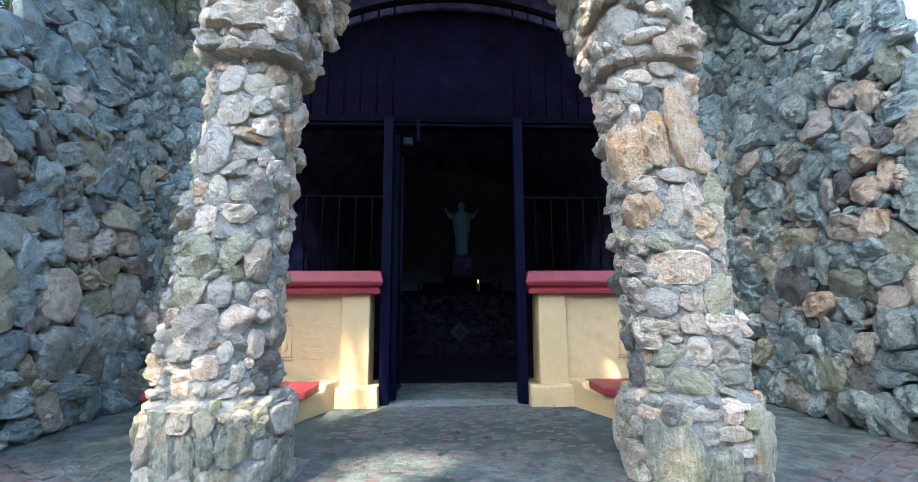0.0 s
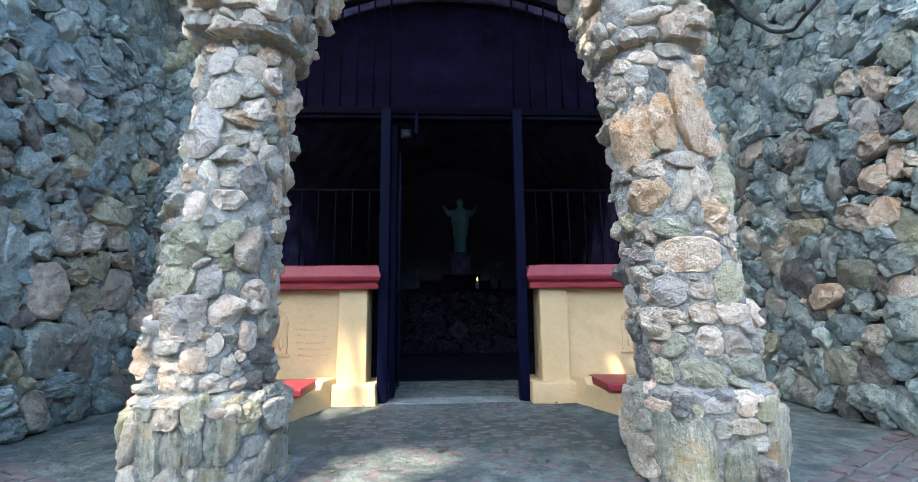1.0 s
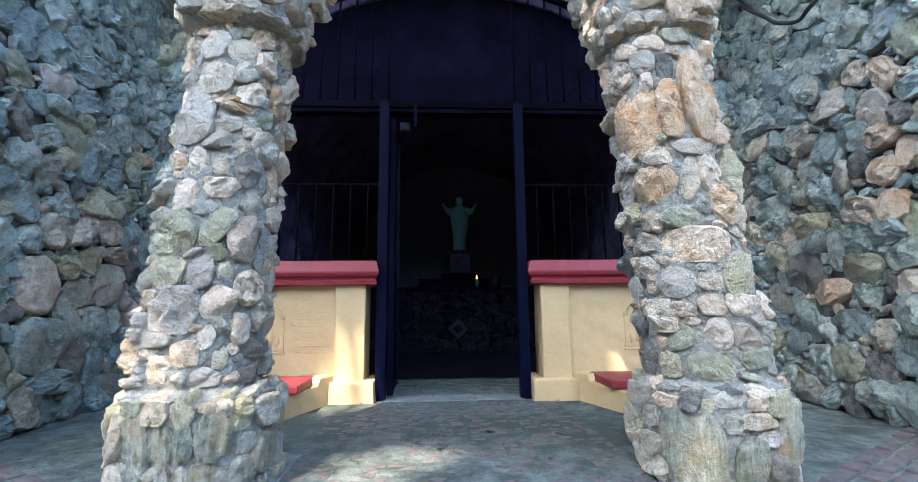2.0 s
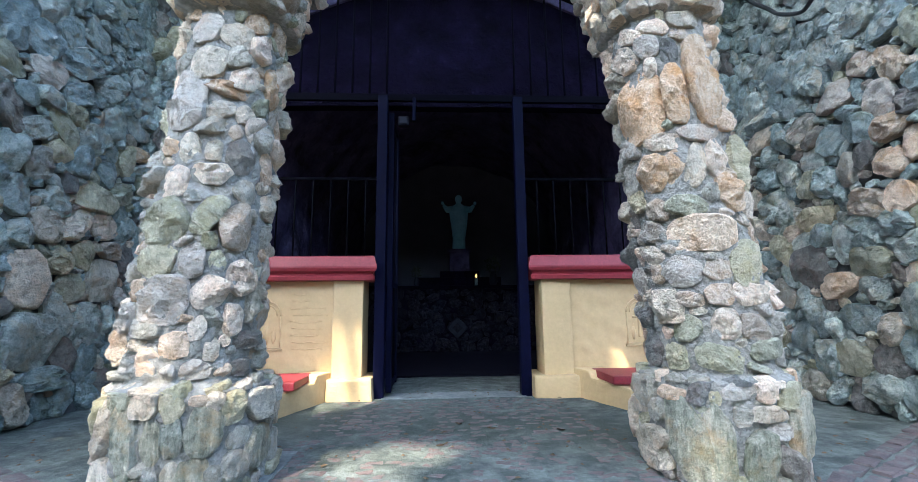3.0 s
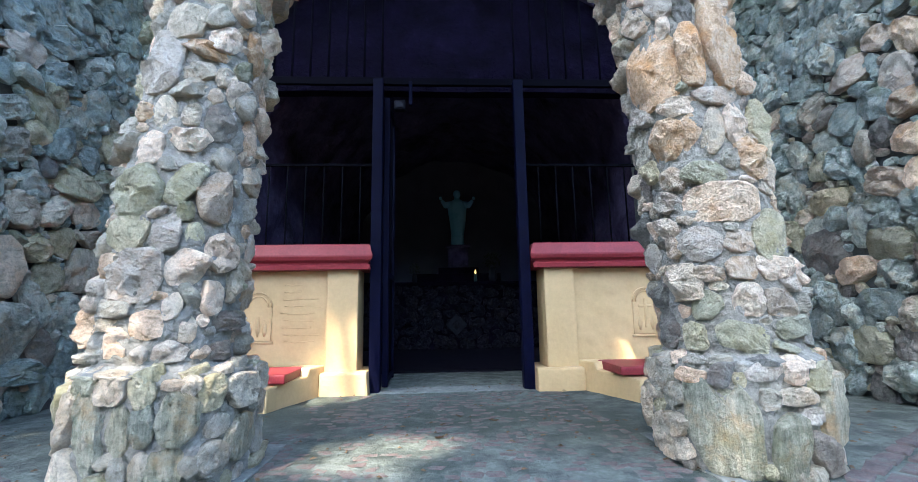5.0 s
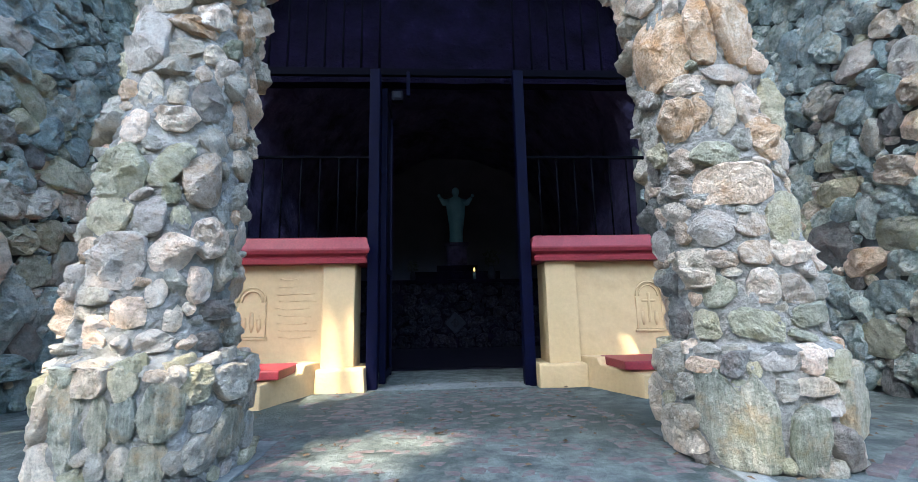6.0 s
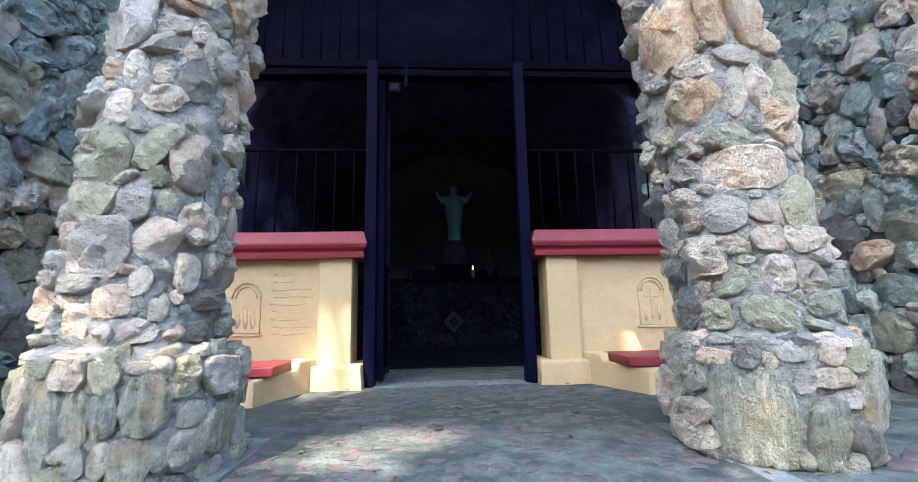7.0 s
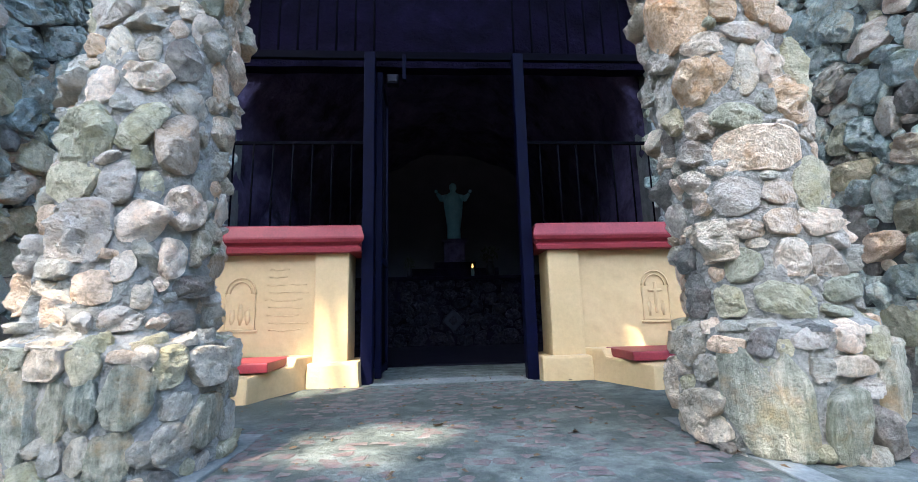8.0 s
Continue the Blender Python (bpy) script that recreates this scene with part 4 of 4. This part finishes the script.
def build_altar():
    rng = random.Random(61)
    altar = thing("altar", "low fieldstone altar with a plastered top in the dim chapel", "altar")
    # core, slab and step coloured near black for the dim chapel
    part("core", box(-1.5, 1.75, 3.8, 4.5, 0, 1.08), DEEP_SHADE, altar)
    part("table_slab", box(-1.55, 1.8, 3.72, 4.5, 1.08, 1.14, 0.01), DEEP_SHADE, altar)
    part("step", box(-0.55, 1.0, 4.0, 4.5, 1.14, 1.3, 0.01), DEEP_SHADE, altar)
    diamond = part("diamond_ornament", box(-0.13, 0.13, -0.03, 0.02, -0.13, 0.13, 0.01), CLAY, altar)
    diamond.matrix_local = Matrix.Translation((0.19, 3.74, 0.42)) @ Matrix.Rotation(radians(45), 4, "Y")
    STONE.append(DIM_STONE)
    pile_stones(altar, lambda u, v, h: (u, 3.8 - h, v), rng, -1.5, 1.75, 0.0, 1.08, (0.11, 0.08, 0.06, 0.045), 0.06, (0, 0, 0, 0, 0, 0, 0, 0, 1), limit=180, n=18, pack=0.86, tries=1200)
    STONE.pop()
    heart = part("diamond_centre", box(-0.06, 0.06, -0.012, 0.012, -0.06, 0.06, 0.006), DIM_STONE, diamond)
    heart.location = (0, -0.032, 0)


build_altar()


def build_statue():
    """A plain robed figure shape with raised arms."""
    bm = lathe([(0.13, 0), (0.14, 0.05), (0.135, 0.22), (0.165, 0.42), (0.19, 0.6), (0.2, 0.72), (0.185, 0.79), (0.14, 0.85), (0.06, 0.9), (0.055, 0.92), (0.08, 0.97), (0.075, 1.03), (0.03, 1.07)], (0, 0, 0), 28)
    for v in bm.verts:
        v.co.y *= 0.75
        a = math.atan2(v.co.y, v.co.x)
        if v.co.z < 0.8:
            v.co.x *= 1 + 0.07 * math.sin(a * 9 + v.co.z * 4)
            v.co.y *= 1 + 0.07 * math.sin(a * 9 + v.co.z * 4)
    for s in (-1, 1):
        tube(bm, (s * 0.13, 0, 0.8), (s * 0.26, -0.05, 0.77), 0.065, 0.06, 12)
        tube(bm, (s * 0.24, -0.05, 0.76), (s * 0.34, -0.1, 0.85), 0.06, 0.03, 12)
        bmesh.ops.create_icosphere(bm, subdivisions=2, radius=0.035, matrix=Matrix.Translation((s * 0.36, -0.11, 0.89)))
    return tagged(part("statue", bm, WHITE, None, "", True), "pale robed statue with raised arms on a pedestal", "statue")


statue = build_statue()
statue.location = (0.26, 4.35, 1.84)
statue.scale = (0.86, 0.86, 1.0)
pedestal = thing("pedestal", "dark stepped pedestal under the statue", "pedestal")
# pedestal colours carry the chapel's shade
part("foot", box(-0.1, 0.62, 4.12, 4.5, 1.3, 1.42, 0.01), DEEP_SHADE, pedestal)
part("shaft", box(0.08, 0.44, 4.18, 4.5, 1.42, 1.78, 0.01), DIM_WALL, pedestal)
part("cap", box(0.04, 0.48, 4.14, 4.5, 1.78, 1.84, 0.01), DIM_WALL, pedestal)

candle = thing("candle", "lit candle in a small blue glass on the altar", "candle")
glass = part("glass", lathe([(0.028, 0), (0.028, 0.13), (0.01, 0.135)], (0.535, 3.84, 1.14), 14), WAX, candle, smooth=True)
part("flame", lathe([(0.006, 0), (0.02, 0.025), (0.015, 0.05), (0.001, 0.085)], (0.535, 3.84, 1.275), 10), FLAME, glass, "small yellow candle flame", True)


def build_vase(x, y, z, seed, size):
    rng = random.Random(seed)
    vase = thing("flower_vase", "grey vase with dark foliage on the altar", "vase", (0, 0, 0), "altar vases")
    part("body", lathe([(0.05 * size, 0), (0.08 * size, 0.08 * size), (0.07 * size, 0.2 * size), (0.045 * size, 0.24 * size), (0.06 * size, 0.27 * size)], (x, y, z), 18), CLAY, vase, smooth=True)
    bm = bmesh.new()
    for _ in range(70):
        a, t = rng.uniform(0, 6.28), rng.uniform(0.2, 1.0)
        c = Vector((x + math.cos(a) * 0.17 * size * t, y + math.sin(a) * 0.1 * size * t, z + size * (0.27 + 0.3 * rng.random() * (1.2 - t * 0.5))))
        q = Euler((rng.uniform(0, 6), rng.uniform(0, 6), a)).to_quaternion()
        bm.faces.new([bm.verts.new(c + q @ Vector(p) * size) for p in ((-0.05, 0, 0), (0, -0.016, 0.008), (0.05, 0, 0), (0, 0.016, 0.008))])
    part("foliage", bm, DARK_LEAF, vase)


build_vase(0.85, 3.95, 1.14, 71, 0.95)
build_vase(-0.52, 3.95, 1.14, 72, 0.6)

# ---- cable on the east wall ----
pts = []
for k in range(41):
    y = 0.3 - 1.6 * k / 40
    pts.append((2.83 + 0.02 * math.sin(k * 0.8), y, 3.11 + 1.7 * (math.hypot(y + 0.8, 0.4) - 0.4)))
tagged(part("cable", sweep(pts, 0.017, 8), CABLE, None, "", True), "black cable hanging in a loop on the fieldstone wall", "cable")


# ---- trees ----
def build_tree(base, crown_at, radii, leaves, leaf, seed, label, gaps=()):
    """Trunk, limbs and a crown of many leaves, with gaps along the lines through the given points towards the sun."""
    rng = random.Random(seed)
    tree = thing("tree", label, "tree", base)
    base, crown = Vector(base), Vector(crown_at)
    bm = bmesh.new()
    mid = base.lerp(crown, 0.55)
    tube(bm, (0, 0, -0.1), mid - base, 0.24, 0.17, 12)
    for k in range(9):
        a = k * 2.4
        tip = crown + Vector((math.cos(a) * radii[0] * 0.7, math.sin(a) * radii[1] * 0.7, rng.uniform(-0.3, 0.6) * radii[2]))
        tube(bm, mid - base, tip - base, 0.1, 0.02, 8)
    part("trunk", bm, BARK, tree)
    verts, faces = [], []
    while len(faces) < leaves:
        p = Vector((rng.uniform(-1, 1), rng.uniform(-1, 1), rng.uniform(-1, 1)))
        if p.length > 1 + 0.25 * noise.noise(p * 3):
            continue
        p = crown + Vector((p.x * radii[0], p.y * radii[1], p.z * radii[2]))
        hole = False
        for g, r in gaps:
            d = p - Vector(g)
            along = d.dot(SUN_FROM)
            if (d - SUN_FROM * along).length < r * 1.25 + leaf * 0.75:
                hole = True
                break
        if hole:
            continue
        q = Euler((rng.uniform(-0.9, 0.9), rng.uniform(-0.9, 0.9), rng.uniform(0, 6.28))).to_quaternion()
        s = leaf * rng.uniform(0.7, 1.3)
        k = len(verts)
        for c in ((-1, 0, 0), (-0.2, -0.42, 0.1), (1, 0, -0.1), (-0.2, 0.42, 0.1)):
            verts.append(p - base + q @ Vector(c) * s)
        faces.append((k, k + 1, k + 2, k + 3))
    raw("crown", verts, faces, LEAF, tree, smooth=False)
    return tree


# spots that should get a sun patch, with the radius of each gap
GAPS = (((-0.5, -1.53, 0), 0.13), ((-0.35, -1.5, 0), 0.11), ((-0.84, -0.02, 0.16), 0.11), ((-0.84, -0.02, 0.42), 0.06), ((-0.8, -0.28, 0), 0.1), ((1.6, 0.03, 0.34), 0.09), ((-1.42, -1.92, 0.58), 0.045), ((-1.3, -0.3, 0.24), 0.11), ((1.0, -2.05, 0.08), 0.04), ((-2.5, -0.75, 0), 0.1))
# tree out of view, set on the sun's line to block all but the gaps
build_tree((-5.2, -10.4, 0), (-4.2, -9.3, 13.0), (4.7, 3.4, 2.2), 12000, 0.2, 81, "unseen leafy tree placed to dapple the sun on the shrine", GAPS)


# ---- paving pieces ----
def brick_mesh(w, d, h, rng, ragged=0.22, mat=None):
    """A worn paver with a chamfered, uneven top; its base is at z = 0."""
    verts = []
    for z, k in ((0, 1.0), (h * 0.6, 1.0), (h, 0.9)):
        for x, y in ((-1, -1), (1, -1), (1, 1), (-1, 1)):
            verts.append((x * w / 2 * k + rng.uniform(-ragged, ragged) * d, y * d / 2 * k + rng.uniform(-ragged, ragged) * d, z))
    faces = []
    for r in (0, 4):
        for k in range(4):
            faces.append((r + k, r + (k + 1) % 4, r + 4 + (k + 1) % 4, r + 4 + k))
    faces.append((8, 9, 10, 11))
    me = bpy.data.meshes.new("brick")
    me.from_pydata(verts, [], faces)
    me.materials.append(mat or BRICK)
    return me


rng = random.Random(90)
FRAGMENTS = [brick_mesh(rng.uniform(0.035, 0.1), rng.uniform(0.025, 0.05), 0.01, rng, 0.42) for _ in range(24)]
PAVERS = [brick_mesh(rng.uniform(0.13, 0.17), rng.uniform(0.065, 0.08), 0.03, rng, 0.11, PAVING) for _ in range(8)]


def lay(mesh, x, y, z, turn):
    ob = new("brick", mesh)
    ob.parent = floor
    ob.matrix_basis = pose(x, y, z, 0, 0, turn)


# broken brick set in rough rows in the concrete between the pillars
def slab_height(x, y):
    q = Vector((x, y, 0))
    return 0.006 * noise.noise(q * 1.7) + 0.003 * noise.noise(q * 7)


spots = []
for row in range(46):
    y = -2.9 + row * 0.062
    x = -1.0 + rng.uniform(0, 0.12)
    while x < 0.86:
        if rng.random() < 0.62 + 0.4 * noise.noise(Vector((x * 2.3, y * 2.3, 4))):
            spots.append((x, y + rng.uniform(-0.02, 0.02), rng.uniform(-18, 18)))
        x += rng.uniform(0.06, 0.13)
spots += [(side * 0.85, -3.0 + k * 0.115, 90 + rng.uniform(-8, 8)) for k in range(17) for side in (-1, 1)]
loose_v, loose_f = [], []
for count, (x, y, turn) in enumerate(spots):
    mesh = rng.choice(FRAGMENTS)
    if count < 300:
        lay(mesh, x, y, slab_height(x, y) - 0.0074, turn)
    else:
        m = pose(x, y, slab_height(x, y) - 0.0074, 0, 0, turn)
        k = len(loose_v)
        loose_v += [m @ v.co for v in mesh.vertices]
        loose_f += [tuple(i + k for i in p.vertices) for p in mesh.polygons]
tagged(raw("brick_fragments", loose_v, loose_f, BRICK, floor, "", False), kind="stuff")
# brick paving on both sides, in slanting courses
for sign in (-1, 1):
    for row in range(4 if sign > 0 else 7):
        for col in range(15):
            u, w = 0.18 * (col + 0.5 * (row % 2)), 0.095 * row
            a = radians(31)
            x = 1.45 + u * math.cos(a) + w * math.sin(a)
            y = -1.99 + u * math.sin(a) - w * math.cos(a)
            if x < 3.0:
                lay(rng.choice(PAVERS), sign * x, y, -0.02 + rng.uniform(-0.004, 0.004), sign * 31 + rng.uniform(-5, 5))


def build_leaf(x, y, turn, size, mat, label):
    bm = bmesh.new()
    top = []
    for k in range(9):
        s = k / 8
        half = size * 0.32 * math.sin(math.pi * min(1, s * 1.05)) ** 0.8
        lift = 0.004 + 0.004 * math.cos(s * 5)
        top.append([bm.verts.new(((s - 0.5) * size, w * half, lift + abs(w) * 0.005)) for w in (-1, 0, 1)])
    for a, b in zip(top, top[1:]):
        for k in range(2):
            bm.faces.new((a[k], b[k], b[k + 1], a[k + 1]))
    bmesh.ops.solidify(bm, geom=bm.faces[:], thickness=0.0015)
    ob = tagged(part("fallen_leaf", bm, mat, None, "", True), label, "leaf", "fallen leaves")
    ob.matrix_basis = pose(x, y, 0.002, 0, 0, turn)


for x, y, turn, size in ((-0.12, -1.3, 40, 0.06), (0.0, -0.85, -20, 0.045), (0.2, -0.98, 5, 0.06), (0.62, -1.05, -12, 0.05), (0.45, -1.5, 70, 0.04)):
    build_leaf(x, y, turn, size, DRY_LEAF, "dry brown leaf lying on the concrete floor")


def build_leaf_screen():
    """Unseen dense leaves round the open side of the forecourt, blocking low sky light."""
    rng = random.Random(95)
    verts, faces = [], []
    for _ in range(16000):
        a = rng.uniform(math.pi * 1.02, math.pi * 1.98)
        r = rng.uniform(11.5, 15)
        top = 5.2 + 1.6 * noise.noise(Vector((a * 3, r * 0.3, 0)))
        p = Vector((r * math.cos(a), -2 + r * math.sin(a), rng.uniform(0, 1) ** 0.8 * top))
        q = Euler((rng.uniform(0, 3.14), rng.uniform(0, 3.14), rng.uniform(0, 6.28))).to_quaternion()
        s = rng.uniform(0.2, 0.42)
        k = len(verts)
        for c in ((-1, 0, 0), (-0.2, -0.45, 0.1), (1, 0, -0.1), (-0.2, 0.45, 0.1)):
            verts.append(p + q @ Vector(c) * s)
        faces.append((k, k + 1, k + 2, k + 3))
    tagged(raw("leaf_screen", verts, faces, LEAF, None, "", False), "unseen band of leaves added to block low sky light", "woods", kind="stuff")


build_leaf_screen()


def build_palm(base, top, seed):
    rng = random.Random(seed)
    palm = thing("palm_tree", "tall palm with drooping green fronds behind the wall", "palm", base)
    base, top = Vector(base), Vector(top)
    bm = sweep([(top - base) * (k / 10) + Vector((0.15 * math.sin(k * 0.4), 0, 0)) for k in range(11)], 0.13, 10)
    part("trunk", bm, BARK, palm, smooth=True)
    for k in range(15):
        a = k * 2.4 + rng.uniform(-0.2, 0.2)
        rise = rng.uniform(0.1, 0.9)
        length = rng.uniform(1.7, 2.3)
        bm = bmesh.new()
        for j in range(26):
            q = 0.12 + 0.88 * j / 25
            p = Vector((math.cos(a) * length * q, math.sin(a) * length * q, rise * q - 1.5 * q * q)) + top - base
            side = Vector((-math.sin(a), math.cos(a), 0))
            out = Vector((math.cos(a), math.sin(a), -0.6))
            w = 0.45 * math.sin(math.pi * (0.15 + 0.8 * q))
            for d in (-1, 1):
                tip = p + side * d * w + out * 0.25 + Vector((0, 0, -0.12))
                bm.faces.new([bm.verts.new(p - out * 0.02), bm.verts.new(p + out * 0.02), bm.verts.new(tip)])
        part("frond", bm, LEAF, palm)


build_palm((-6.3, 2.0, 0), (-6.1, 1.9, 5.6), 97)


def build_bare_tree(base, seed):
    """A thin-branched tree with few leaves."""
    rng = random.Random(seed)
    tree = thing("tree", "thin-branched tree with sparse leaves beyond the wall", "tree", base)
    bm, tips = bmesh.new(), []

    def grow(p, d, length, r, depth):
        q = p + d * length
        tube(bm, p, q, r, r * 0.65, 7)
        if depth == 0:
            tips.append(q)
            return
        for _ in range(3):
            e = (d + Vector((rng.uniform(-0.8, 0.8), rng.uniform(-0.8, 0.8), rng.uniform(-0.2, 0.6)))).normalized()
            grow(q, e, length * rng.uniform(0.6, 0.85), r * 0.6, depth - 1)
    grow(Vector((0, 0, -0.1)), Vector((-0.1, 0, 1)).normalized(), 2.6, 0.13, 4)
    part("trunk", bm, BARK, tree)
    verts, faces = [], []
    for tip in tips:
        for _ in range(5):
            p = tip + Vector([rng.gauss(0, 0.2) for _ in range(3)])
            q = Euler([rng.uniform(0, 6) for _ in range(3)]).to_quaternion()
            k = len(verts)
            for c in ((-1, 0, 0), (-0.2, -0.42, 0.1), (1, 0, -0.1), (-0.2, 0.42, 0.1)):
                verts.append(p + q @ Vector(c) * 0.09)
            faces.append((k, k + 1, k + 2, k + 3))
    raw("crown", verts, faces, LEAF, tree, smooth=False)


build_bare_tree((6.6, 2.4, 0), 98)


def build_litter():
    """Twigs, chips and leaf scraps strewn over the forecourt."""
    rng = random.Random(99)
    verts, faces = [], []
    for _ in range(420):
        x, y = rng.uniform(-2.6, 2.6), rng.uniform(-2.6, 0.4)
        if abs(x) > 1.05 and y > -0.65:
            continue
        a, w, d = rng.uniform(0, 6.28), rng.uniform(0.004, 0.022), rng.uniform(0.003, 0.008)
        c, sn, k = math.cos(a), math.sin(a), len(verts)
        z = 0.004 + 0.006 * noise.noise(Vector((x, y, 0)) * 1.7) + 0.003
        for px, py, pz in ((-w, -d, 0), (w, -d, 0.002), (w, d, 0.001), (-w, d, 0.003), (0, 0, 0.008)):
            verts.append((x + px * c - py * sn, y + px * sn + py * c, z + pz))
        faces += [(k, k + 1, k + 4), (k + 1, k + 2, k + 4), (k + 2, k + 3, k + 4), (k + 3, k, k + 4)]
    tagged(raw("litter", verts, faces, DRY_LEAF, None, "", False), "scattered twigs and leaf scraps on the floor", "litter", kind="stuff")


build_litter()
